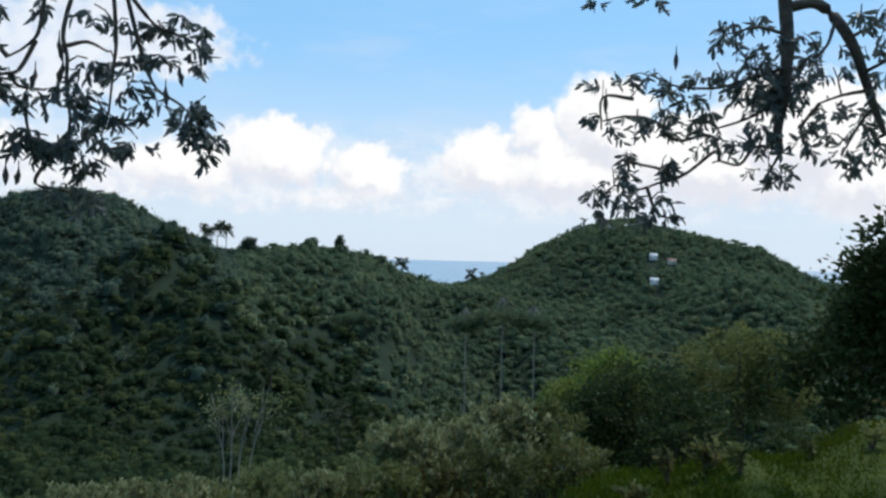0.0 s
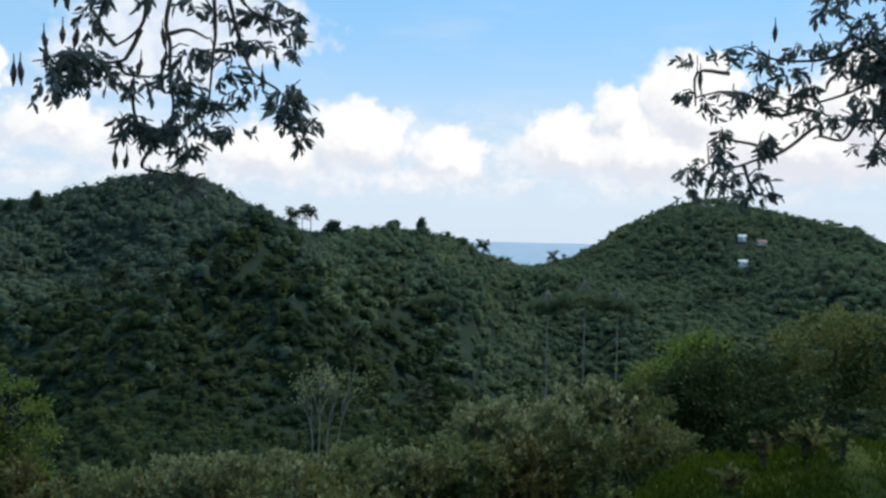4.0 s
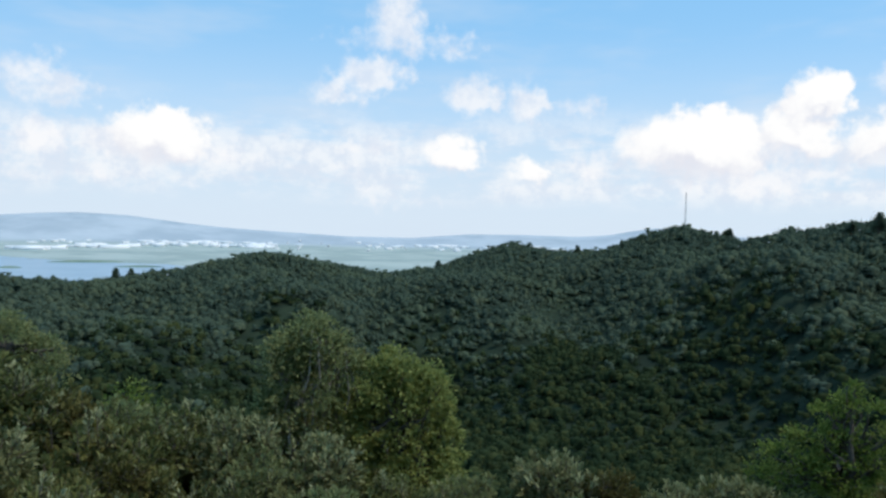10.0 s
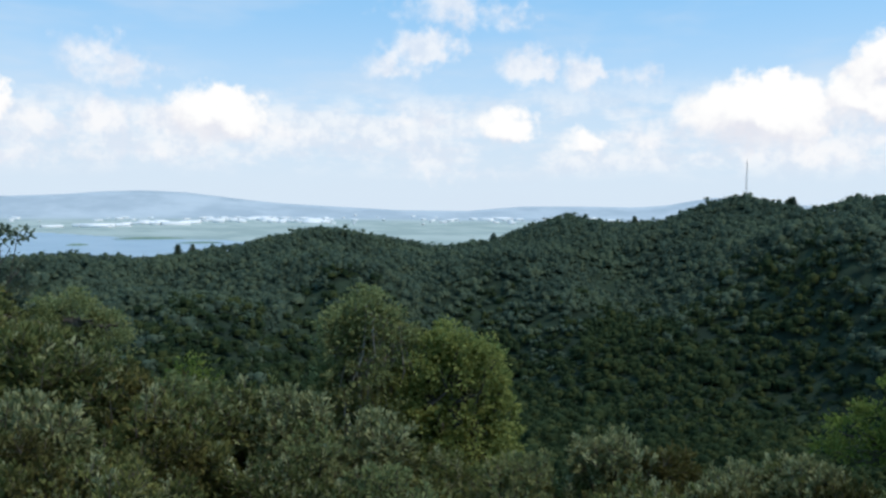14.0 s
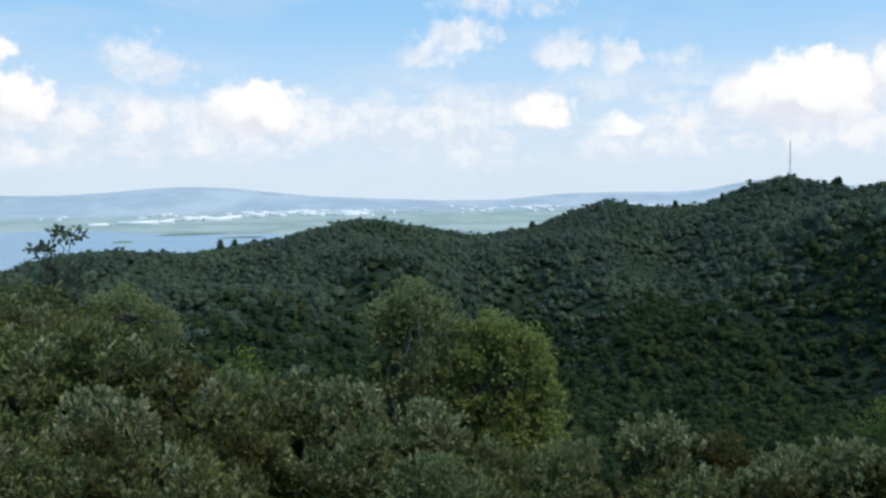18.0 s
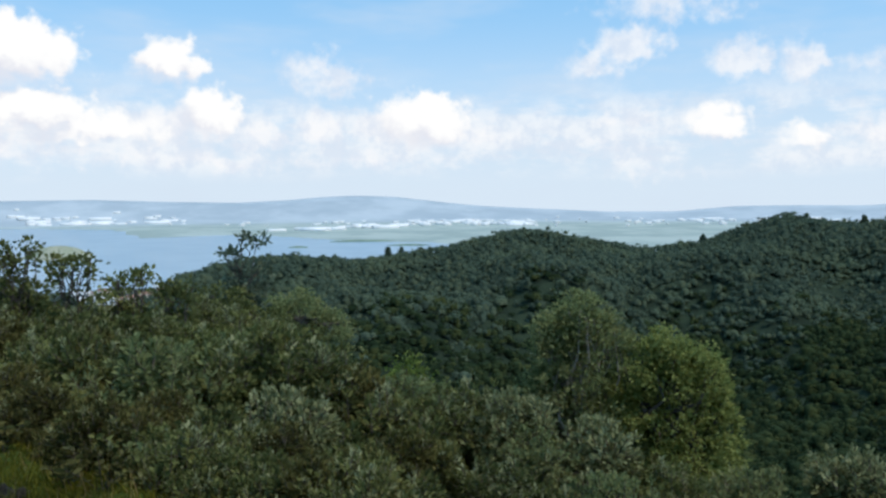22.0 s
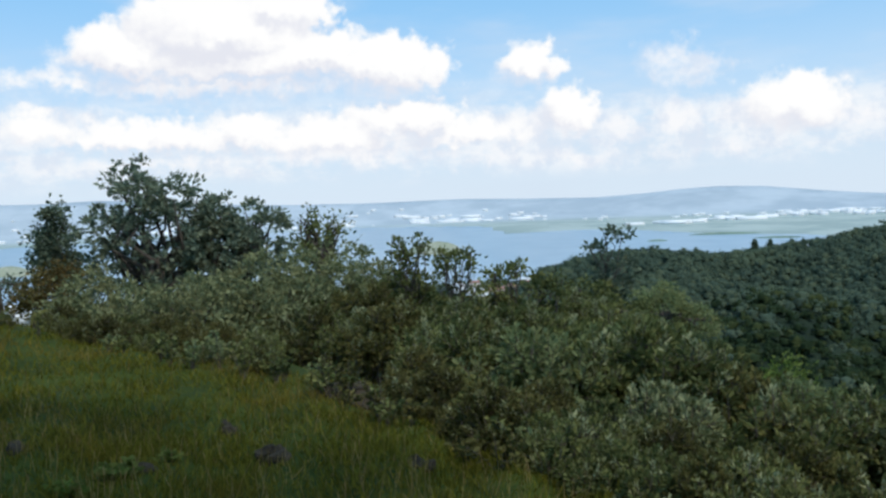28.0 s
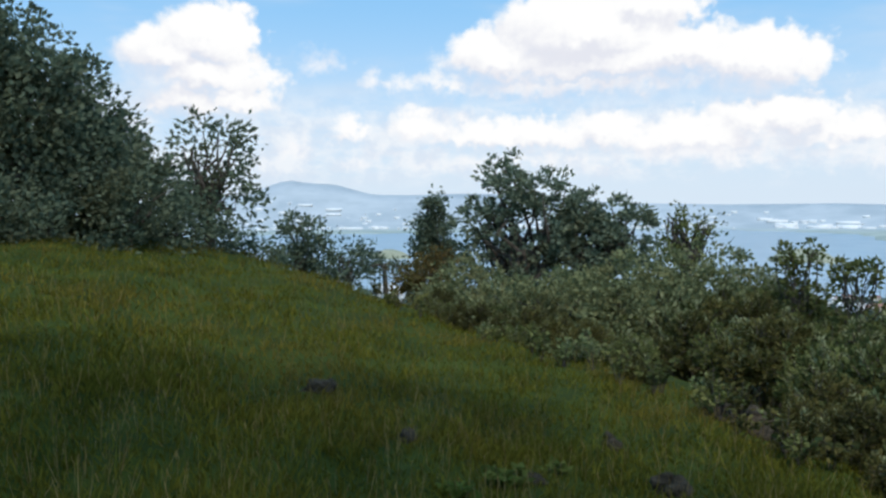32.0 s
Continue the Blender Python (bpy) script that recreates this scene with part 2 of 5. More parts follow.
def foliage(name, dark, light, patch=0.5, patch_colour=None, rough=0.6, spec=0.2, thin=0.38, reach=0.5, crowns=0.0, crown_colour=(0.1, 0.1, 0.05), vary=False):
    """Leaves: every leaf a little different, with patches of another tone over metres."""
    m, shader, (node, put, calc, vec, grain, ramp, mix) = material(name, rough, spec)
    where = node("ShaderNodeNewGeometry")
    spot, _ = grain(where.outputs["Position"], patch, 3.0)
    colour = mix(where.outputs["Random Per Island"], dark, light)
    if crowns:
        cell = node("ShaderNodeTexVoronoi")
        put(cell.inputs["Vector"], vec("MULTIPLY", where.outputs["Position"], (1, 1, 0.35)))
        cell.inputs["Scale"].default_value = crowns
        pick = node("ShaderNodeSeparateXYZ")
        put(pick.inputs[0], cell.outputs["Color"])
        colour = mix(0.62, colour, mix(pick.outputs[0], dark, light))
        colour = mix(ramp(pick.outputs[1], 0.55, 0.95, 0.0, 0.8), colour, crown_colour)
    if patch_colour:
        colour = mix(ramp(spot, 0.5, 0.68, 0.0, reach), colour, patch_colour)
    if vary:
        # each plant has a tone of its own
        own = node("ShaderNodeObjectInfo").outputs["Random"]
        colour = mix(own, vec("MULTIPLY", colour, (0.66, 0.68, 0.66)), vec("MULTIPLY", colour, (1.25, 1.2, 1.12)))
    put(shader.inputs["Base Color"], colour)
    glow = node("ShaderNodeBsdfTranslucent")
    put(glow.inputs[0], colour)
    both = node("ShaderNodeMixShader")
    put(both.inputs[0], thin)
    put(both.inputs[1], shader.outputs[0])
    put(both.inputs[2], glow.outputs[0])
    put(m.node_tree.nodes["Material Output"].inputs[0], both.outputs[0])
    return m


def mottled(name, a, b, scale, rough=0.9, bump=0.0, fine=None, spec=0.2):
    """A solid surface of two tones with relief."""
    m, shader, (node, put, calc, vec, grain, ramp, mix) = material(name, rough, spec)
    where = node("ShaderNodeNewGeometry").outputs["Position"]
    spot, _ = grain(where, scale, 6.0, 0.6)
    small, _ = grain(where, fine or scale * 9, 4.0, 0.6)
    put(shader.inputs["Base Color"], mix(ramp(calc("MULTIPLY_ADD", small, 0.4, calc("MULTIPLY", spot, 0.6)), 0.35, 0.65), a, b))
    if bump:
        relief = node("ShaderNodeBump")
        relief.inputs["Strength"].default_value = 0.6
        relief.inputs["Distance"].default_value = bump
        put(relief.inputs["Height"], small)
        put(shader.inputs["Normal"], relief.outputs[0])
    return m


BARK = mottled("bark", (0.05, 0.042, 0.035), (0.13, 0.11, 0.09), 3.0, bump=0.01)
PALE_BARK = mottled("pale_bark", (0.16, 0.14, 0.11), (0.32, 0.29, 0.24), 3.0, bump=0.01)
STONE = mottled("stone", (0.022, 0.018, 0.013), (0.078, 0.064, 0.046), 6.0, bump=0.02, spec=0.08)
WALL = mottled("plaster", (0.78, 0.78, 0.77), (0.88, 0.88, 0.86), 0.6)
CREAM = mottled("cream_plaster", (0.55, 0.5, 0.4), (0.68, 0.62, 0.52), 0.6)
ROOF = mottled("roof_sheet", (0.3, 0.14, 0.1), (0.42, 0.24, 0.19), 0.8, rough=0.6)
PALE_ROOF = mottled("pale_roof", (0.7, 0.7, 0.7), (0.85, 0.85, 0.84), 0.8, rough=0.6)
GLASS_DARK = mottled("window_dark", (0.03, 0.035, 0.04), (0.06, 0.065, 0.07), 2.0, rough=0.2, spec=0.5)
STEEL = mottled("mast_paint", (0.42, 0.42, 0.42), (0.55, 0.54, 0.53), 1.0, rough=0.5)
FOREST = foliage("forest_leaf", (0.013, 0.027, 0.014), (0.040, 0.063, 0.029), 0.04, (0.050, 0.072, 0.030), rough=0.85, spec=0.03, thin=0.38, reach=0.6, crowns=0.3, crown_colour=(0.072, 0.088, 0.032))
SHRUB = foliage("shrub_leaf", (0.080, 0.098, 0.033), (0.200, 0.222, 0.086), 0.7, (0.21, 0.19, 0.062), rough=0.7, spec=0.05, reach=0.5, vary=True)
# hill woods: distance haze is mixed into these paler, bluer leaf colours
HAZEWOOD = foliage("hazy_forest_leaf", (0.050, 0.077, 0.058), (0.094, 0.136, 0.096), 0.02, (0.118, 0.158, 0.098), rough=0.85, spec=0.03, thin=0.4, reach=0.7, crowns=0.22, crown_colour=(0.122, 0.155, 0.094))
# right-hand hill: sunlight and haze painted into a brighter green leaf
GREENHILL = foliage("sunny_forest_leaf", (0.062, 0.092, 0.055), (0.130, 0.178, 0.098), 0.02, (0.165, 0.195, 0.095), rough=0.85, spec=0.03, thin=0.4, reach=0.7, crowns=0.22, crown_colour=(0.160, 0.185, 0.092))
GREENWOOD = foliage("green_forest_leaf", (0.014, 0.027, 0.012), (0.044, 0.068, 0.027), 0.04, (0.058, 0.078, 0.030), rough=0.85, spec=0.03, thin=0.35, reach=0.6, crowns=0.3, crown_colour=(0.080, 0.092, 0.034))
BROWN = foliage("brownish_leaf", (0.070, 0.068, 0.022), (0.165, 0.155, 0.055), 0.9, (0.06, 0.07, 0.02), rough=0.6, spec=0.1, vary=True)
SHOOT = foliage("pale_shoot", (0.15, 0.165, 0.070), (0.40, 0.41, 0.225), 0.9, (0.20, 0.19, 0.075), rough=0.6, spec=0.05)
SILVER = foliage("silvery_leaf", (0.110, 0.126, 0.050), (0.315, 0.330, 0.165), 0.9, (0.14, 0.15, 0.055), rough=0.55, spec=0.12)
OLIVE = foliage("olive_leaf", (0.125, 0.155, 0.062), (0.275, 0.310, 0.135), 0.7, (0.27, 0.265, 0.12), thin=0.5, spec=0.08)
YELLOW = foliage("yellow_green_leaf", (0.125, 0.162, 0.046), (0.320, 0.350, 0.115), 0.9, (0.33, 0.33, 0.10), thin=0.5, spec=0.06)
LIME = foliage("lime_leaf", (0.075, 0.118, 0.022), (0.185, 0.245, 0.060), 0.7, (0.17, 0.18, 0.05), thin=0.5, spec=0.08)
DEEP = foliage("deep_green_leaf", (0.018, 0.031, 0.012), (0.062, 0.090, 0.032), 0.8, (0.07, 0.085, 0.028), spec=0.08, thin=0.35)
# AIRY and the bush leaf below: haze and sunlight painted in as paler grey-green
AIRY = foliage("airy_crown_leaf", (0.085, 0.115, 0.080), (0.255, 0.305, 0.205), 0.8, (0.17, 0.17, 0.09), spec=0.12, thin=0.45)
HAZEBUSH = foliage("hazy_bush_leaf", (0.112, 0.130, 0.058), (0.285, 0.300, 0.150), 0.7, (0.24, 0.20, 0.085), spec=0.06, thin=0.4)
DARK = foliage("dark_leaf", (0.055, 0.080, 0.054), (0.185, 0.230, 0.150), 0.8, (0.13, 0.13, 0.065), spec=0.15, thin=0.45)
# bluish grey base colour takes in the veil of glare over these leaves
HANG = foliage("hanging_leaf", (0.080, 0.100, 0.098), (0.165, 0.195, 0.180), 1.0, (0.09, 0.10, 0.06), rough=0.45, thin=0.3)
RUST = foliage("rust_leaf", (0.07, 0.052, 0.016), (0.18, 0.125, 0.04), 0.8, (0.10, 0.11, 0.03))
STRAW = foliage("straw", (0.15, 0.10, 0.035), (0.36, 0.255, 0.10), 0.5)
MEADOW = foliage("meadow_blade", (0.026, 0.046, 0.004), (0.070, 0.100, 0.010), 0.35, (0.095, 0.095, 0.014), rough=0.9, spec=0.01, thin=0.4)
GRASS = foliage("grass_blade", (0.068, 0.066, 0.008), (0.178, 0.168, 0.028), 0.35, (0.23, 0.155, 0.038), rough=0.9, spec=0.01, thin=0.4)
PALM = foliage("palm_leaf", (0.03, 0.045, 0.022), (0.08, 0.10, 0.05), 0.2)

m, shader, (node, put, calc, vec, grain, ramp, mix) = material("land", 0.95, 0.1)
LAND = m
place = node("ShaderNodeNewGeometry").outputs["Position"]
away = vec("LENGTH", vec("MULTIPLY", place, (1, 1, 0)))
soil, _ = grain(place, 0.9, 6.0)
small, _ = grain(place, 14.0, 4.0)
turf = mix(ramp(calc("MULTIPLY_ADD", small, 0.5, calc("MULTIPLY", soil, 0.5)), 0.4, 0.62), (0.020, 0.032, 0.004), (0.046, 0.064, 0.009))
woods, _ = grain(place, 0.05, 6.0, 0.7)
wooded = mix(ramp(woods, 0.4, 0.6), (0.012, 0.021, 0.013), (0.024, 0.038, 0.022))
# far plain and hills: aerial haze goes into their pale base colours
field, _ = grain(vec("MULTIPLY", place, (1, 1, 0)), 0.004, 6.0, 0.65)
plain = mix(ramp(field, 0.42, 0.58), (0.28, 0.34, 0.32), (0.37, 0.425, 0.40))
haze_mottle, _ = grain(vec("MULTIPLY", place, (1, 1, 2.5)), 0.003, 5.0, 0.6)
hazed_hill = mix(ramp(haze_mottle, 0.38, 0.62), (0.34, 0.395, 0.44), (0.43, 0.48, 0.52))
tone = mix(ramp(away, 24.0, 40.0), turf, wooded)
# the haze-pale tones take over with distance
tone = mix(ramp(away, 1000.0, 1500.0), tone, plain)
tone = mix(ramp(away, 3600.0, 4400.0), tone, hazed_hill)
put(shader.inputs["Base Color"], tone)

m, shader, (node, put, calc, vec, grain, ramp, mix) = material("sea_water", 0.35, 0.5)
WATER = m
place = node("ShaderNodeNewGeometry").outputs["Position"]
swell, _ = grain(place, 0.01, 5.0)
put(shader.inputs["Base Color"], mix(ramp(swell, 0.35, 0.65), (0.23, 0.32, 0.39), (0.28, 0.365, 0.43)))
ripple = node("ShaderNodeBump")
ripple.inputs["Strength"].default_value, ripple.inputs["Distance"].default_value = 0.3, 0.5
wave, _ = grain(place, 0.3, 4.0)
put(ripple.inputs["Height"], wave)
put(shader.inputs["Normal"], ripple.outputs[0])


# ---- mesh tools ----
def mesh_of(name, verts, faces, mat=None, smooth=False):
    """A mesh from arrays of places and of equally sized faces."""
    me = bpy.data.meshes.new(name)
    verts, faces = np.asarray(verts, np.float32), np.asarray(faces, np.int32)
    me.vertices.add(len(verts))
    me.vertices.foreach_set("co", verts.ravel())
    k = faces.shape[1]
    me.loops.add(faces.size)
    me.loops.foreach_set("vertex_index", faces.ravel())
    me.polygons.add(len(faces))
    me.polygons.foreach_set("loop_start", np.arange(0, faces.size, k, dtype=np.int32))
    me.polygons.foreach_set("loop_total", np.full(len(faces), k, np.int32))
    if smooth:
        me.polygons.foreach_set("use_smooth", np.ones(len(faces), bool))
    if mat:
        me.materials.append(mat)
    me.update(calc_edges=True)
    return me


def merge(*pieces):
    """Several (verts, faces) as one."""
    vs, fs, n = [], [], 0
    for v, f in pieces:
        vs.append(np.asarray(v, float))
        fs.append(np.asarray(f) + n)
        n += len(v)
    return np.concatenate(vs), np.concatenate(fs)


def part(name, data, mat, parent, label="", smooth=False):
    """Links (verts, faces) as one mesh under a thing or part."""
    ob = new(name, mesh_of(name, data[0], data[1], mat, smooth))
    ob.parent = parent
    return tagged(ob, label)


def thing(name, label, category, place, group="", turn=0.0):
    ob = new(name)
    ob.location, ob.rotation_euler = place, (0, 0, turn)
    ob.empty_display_size = 0.2
    return tagged(ob, label, category, group)


def spot(az, r, z=0.0):
    """A place by its bearing (degrees left of the first view) and distance."""
    return Vector((-math.sin(radians(az)) * r, math.cos(radians(az)) * r, z))


def box(x0, y0, z0, x1, y1, z1):
    v = [(x, y, z) for z in (z0, z1) for x, y in ((x0, y0), (x1, y0), (x1, y1), (x0, y1))]
    return np.array(v, float), np.array([(3, 2, 1, 0), (4, 5, 6, 7), (0, 1, 5, 4), (1, 2, 6, 5), (2, 3, 7, 6), (3, 0, 4, 7)])


def tube(points, radii, sides=6):
    """A tapered round bar along points, closed at both ends by thin tips."""
    points = [Vector(p) for p in points]
    vs, fs = [], []
    for i, p in enumerate(points):
        along = (points[min(i + 1, len(points) - 1)] - points[max(i - 1, 0)]).normalized()
        side = along.orthogonal().normalized()
        other = along.cross(side)
        for k in range(sides):
            a = 2 * math.pi * k / sides
            vs.append(p + (side * math.cos(a) + other * math.sin(a)) * radii[i])
    for i in range(len(points) - 1):
        for k in range(sides):
            a, b = i * sides + k, i * sides + (k + 1) % sides
            fs.append((a, b, b + sides, a + sides))
    return np.array([tuple(v) for v in vs]), np.array(fs)


def eased(points, radii, steps=4):
    """A rounder run of points and radii through the given ones."""
    p = [Vector(q) for q in points]
    p = [p[0] * 2 - p[1]] + p + [p[-1] * 2 - p[-2]]
    out, thick = [], []
    for i in range(1, len(p) - 2):
        for k in range(steps):
            t = k / steps
            a, b, c, d = p[i - 1], p[i], p[i + 1], p[i + 2]
            out.append(0.5 * (2 * b + (c - a) * t + (2 * a - 5 * b + 4 * c - d) * t * t + (3 * b - a - 3 * c + d) * t ** 3))
            thick.append(radii[i - 1] + (radii[i] - radii[i - 1]) * t)
    return out + [p[-2]], thick + [radii[-1]]


def bowed(a, b, rng, sag=0.15, steps=4, thick=(0.05, 0.02)):
    """A crooked limb from a to b."""
    a, b = Vector(a), Vector(b)
    size = (b - a).length
    pts = [a.lerp(b, i / steps) + (Vector(rng.normal(0, 1, 3)) * size * sag * 0.4 * math.sin(math.pi * i / steps)) for i in range(steps + 1)]
    return tube(pts, np.linspace(thick[0], thick[1], steps + 1))


def leaves(centres, size, rng, aim=None, spread=1.0, slim=0.45, fold=0.12, facing=None, plain=False):
    """One pointed oval leaf at each centre: six corners, folded at the rib. aim: the way the leaf points."""
    n = len(centres)
    size = np.broadcast_to(np.asarray(size, float), (n,))[:, None]
    along = rng.normal(0, 1, (n, 3)) * spread
    if aim is not None:
        along = along + aim
    along /= np.linalg.norm(along, axis=1, keepdims=True) + 1e-9
    side = np.cross(along, rng.normal(0, 1, (n, 3)) if facing is None else facing + rng.normal(0, 0.35, (n, 3)))
    side /= np.linalg.norm(side, axis=1, keepdims=True) + 1e-9
    up = np.cross(side, along)
    c = np.asarray(centres, float)
    w = size * slim * 0.5
    if plain:
        v = np.stack([c, c + along * size * 0.45 + side * w, c + along * size, c + along * size * 0.45 - side * w], 1)
        return v.reshape(-1, 3), np.arange(n * 4).reshape(-1, 4)
    v = np.stack([c, c + along * size * 0.35 + side * w + up * size * fold, c + along * size * 0.72 + side * w * 0.8 + up * size * fold * 0.7,
                  c + along * size, c + along * size * 0.72 - side * w * 0.8 + up * size * fold * 0.7, c + along * size * 0.35 - side * w + up * size * fold], 1)
    base = np.arange(n)[:, None] * 6
    f = np.concatenate([base + np.array([[0, 1, 2, 3]]), base + np.array([[0, 3, 4, 5]])], 0)
    return v.reshape(-1, 3), f


def shell(rng, n, inner=0.55):
    """n places in the outer part of a unit ball, fewer below."""
    p = rng.normal(0, 1, (int(n * 2.5) + 12, 3))
    p /= np.linalg.norm(p, axis=1, keepdims=True)
    p = p[(p[:, 2] > -0.35) | (rng.random(len(p)) < 0.35)]
    p = p[:n]
    return p * (inner + (1 - inner) * rng.random((len(p), 1)) ** 0.6)


# ---- the ground: one sheet from the hillside to the far shore ----
SEA = -122.0
FALL = 60.0                                       # the slope falls this way
CREST = [(-60, -3.0), (-40, -3.0), (-30, -2.4), (-24.4, -2.0), (-23.4, -1.4), (-21, 0.0), (-19.3, 0.3), (-15.7, 1.15), (-12.4, 1.9), (-9.4, 1.2), (-6.8, 0.0),
         (-4.5, -1.6), (-3.2, -2.4), (-0.8, -2.95), (1, -2.75), (3, -2.2), (4.1, -1.2), (6.7, -0.9), (9, -0.5), (12.3, -0.8), (15.4, -0.7),
         (17, 0.1), (19.3, 1.2), (21.2, 2.4), (24.3, 2.85), (27.4, 2.3), (29.7, 1.45), (31.6, 1.0), (35, 0.4), (37, 0.15), (39.4, -0.6)]
CREST2 = [(40.6, -0.3), (43.3, 0.35), (45.5, -0.3), (48, -1.3), (50, -1.6), (52.3, -1.45), (54.7, -1.0), (57, -1.75), (58.5, -2.5), (60.9, -3.1), (63.6, -3.4), (66.2, -2.95),
          (68.8, -2.5), (71.4, -2.1), (73, -2.5), (77, -3.3), (80, -3.8), (82.5, -4.2), (85, -4.0), (88, -3.8), (91, -4.0), (94, -4.8), (97, -6.8), (101, -9.0), (122, -8.5), (128, -5.8), (136, -5.4), (146, -6.5), (170, -8.0), (200, -4.0)]
REACH = [(-60, 560), (-24, 550), (-12, 600), (-4, 620), (0, 520), (4, 420), (15, 380), (25, 400), (35, 480), (43, 600), (50, 640), (60, 640), (72, 600), (82, 520), (90, 450), (97, 380), (200, 350)]
FAR = [(-60, -1.7), (18, -1.7), (30, -0.8), (40, -0.3), (43, 0.1), (44.8, 0.12), (46.2, -0.09), (48, -0.45), (50, -0.62), (54, -0.6), (57.5, -0.64), (61.4, -1.0), (66, -1.0), (70.7, -0.77), (74, -0.6), (76.6, -0.35), (80.2, 0.09), (83, 0.2), (85.3, 0.11), (87.7, -0.1),
       (91, -0.25), (95.6, -0.15), (100, 0.0), (106.5, -0.05), (112, 0.05), (118, 0.35), (122, 0.75), (124, 0.8), (127.2, 0.7), (130.3, 0.75), (131.6, 1.1), (133, 1.5), (134.6, 1.55), (136, 1.78), (137, 1.5), (138.6, 0.75), (145, 0.3), (170, 0.0), (200, -0.5)]
SHORE = [(-60, 9000), (18, 9000), (22, 1300), (68, 1300), (70, 1500), (73, 1900), (78, 2215), (83, 2290), (86, 2500), (89, 2740), (92, 2830), (97, 2700), (98.5, 3500), (103, 3800), (107, 3950), (118, 3700), (130, 3500), (150, 3500), (200, 3600)]


def along(table, az):
    return np.interp(az, [a for a, _ in table], [b for _, b in table])


def brow(az):
    """How far the grass reaches before the ground drops."""
    return np.interp(az, [-60, -28, -17, -6, 0, 8, 30, 60, 90, 100, 108, 117, 128, 135, 145, 155, 200], [14, 10, 8, 7, 5.6, 4.4, 4.2, 4.2, 6.6, 9.2, 12.0, 15.5, 20, 25, 30, 36, 40])


def ground_z(az, r):
    """Height of the ground at a bearing and distance, in numpy arrays."""
    az, r = np.broadcast_arrays(np.asarray(az, float), np.asarray(r, float))
    a = (az + 120) % 360 - 120
    edge = brow(a)
    slope = 0.12 * np.cos(np.radians(a - FALL))
    rise = 0.042 * np.clip((a - 122) / 22, 0, 1) * np.clip((230 - a) / 40, 0, 1)
    slope = slope - rise
    near = -1.5 - slope * np.minimum(r, edge)
    crest, far_el, shore, reach = along(CREST + CREST2, a), along(FAR, a), along(SHORE, a), along(REACH, a)
    open_side = np.clip((a - 92) / 10, 0, 1)
    top = reach * np.tan(np.radians(crest)) - 3.2
    dip = np.where(a < 97, -0.112 * reach, -42.0)
    rr = [edge, np.interp(a, [-20, 0, 84, 100], [22, 15, 15, 22]) + edge, 75 + 0 * r, 0.45 * reach, 0.75 * reach, reach, 1.3 * reach, 1.9 * reach, 1150 + 0 * r, 1240 + 0 * r, shore, shore + 120, 4250 + 0 * r, 4850 + 0 * r, 5000 + 0 * r]
    edge_z = -1.5 - slope * edge
    zz = [edge_z, edge_z - np.interp(a, [-20, 0, 84, 96, 112], [8.5, 6.8, 6.8, 7.5, 4.0]), np.minimum(dip * 0.62, -20), dip, dip * 0.4 + top * 0.6, top, top - 24, np.clip(top - 60, -112, -100), -117 + 0 * r, np.where(shore > 1400, -126.0, -117.0), np.where(shore < 5000, -124, -128), np.where(shore < 5000, -119, -128),
          np.where(shore < 5000, -117.5, -128), np.maximum(4850 * np.tan(np.radians(far_el)), np.where(shore < 5000, -117, -128)), np.where(shore < 5000, -100.0, -128)]
    z = near.copy()
    for i in range(len(rr) - 1):
        span = np.maximum(rr[i + 1] - rr[i], 1e-3)
        k = np.clip((r - rr[i]) / span, 0, 1)
        k = k * k * (3 - 2 * k) * 0.5 + k * 0.5
        z = np.where(r > rr[i], zz[i] + (zz[i + 1] - zz[i]) * k, z)
    k = np.clip((r - 0.3 * reach) / (0.35 * reach), 0, 1) * np.clip((0.97 * reach - r) / (0.2 * reach), 0, 1)
    spurs = np.sin(a * 0.2 + r * 0.016) * 9 + np.sin(a * 0.42 - r * 0.024 + 1.0) * 6 + np.sin(a * 0.5 + r * 0.06) * 2
    z = z + spurs * k
    bumps = np.sin(a * 0.9 + r * 0.35) * 0.05 + np.sin(a * 0.37 - r * 0.8) * 0.04
    return z + bumps * np.clip(r / 6, 0, 1) * np.clip((30 - r) / 10, 0, 1)


def floor_at(az, r):
    return float(ground_z(az, r))


ring_az = np.arange(-120, 240, 0.75)
ring_r = np.concatenate([[0.6], np.arange(1.2, 14, 0.6), np.arange(14, 50, 1.8), np.geomspace(52, 1150, 46), np.geomspace(1180, 4990, 44)])
az_grid, r_grid = np.meshgrid(ring_az, ring_r)
z_grid = ground_z(az_grid, r_grid)
sheet = np.stack([-np.sin(np.radians(az_grid)) * r_grid, np.cos(np.radians(az_grid)) * r_grid, z_grid], -1).reshape(-1, 3)
n_az = len(ring_az)
i, j = np.meshgrid(np.arange(len(ring_r) - 1), np.arange(n_az), indexing="ij")
quads = np.stack([i * n_az + j, i * n_az + (j + 1) % n_az, (i + 1) * n_az + (j + 1) % n_az, (i + 1) * n_az + j], -1).reshape(-1, 4)
hub = np.arange(n_az)
centre = len(sheet)
sheet = np.concatenate([sheet, [[0, 0, -1.5]]])
quads = np.concatenate([quads[:, ::-1], np.stack([hub[::2], (hub[::2] + 1) % n_az, (hub[::2] + 2) % n_az, np.full(n_az // 2, centre)], -1)[:, ::-1][:, ::-1]])
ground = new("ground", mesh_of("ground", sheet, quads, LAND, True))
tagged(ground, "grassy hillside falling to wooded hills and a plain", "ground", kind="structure")

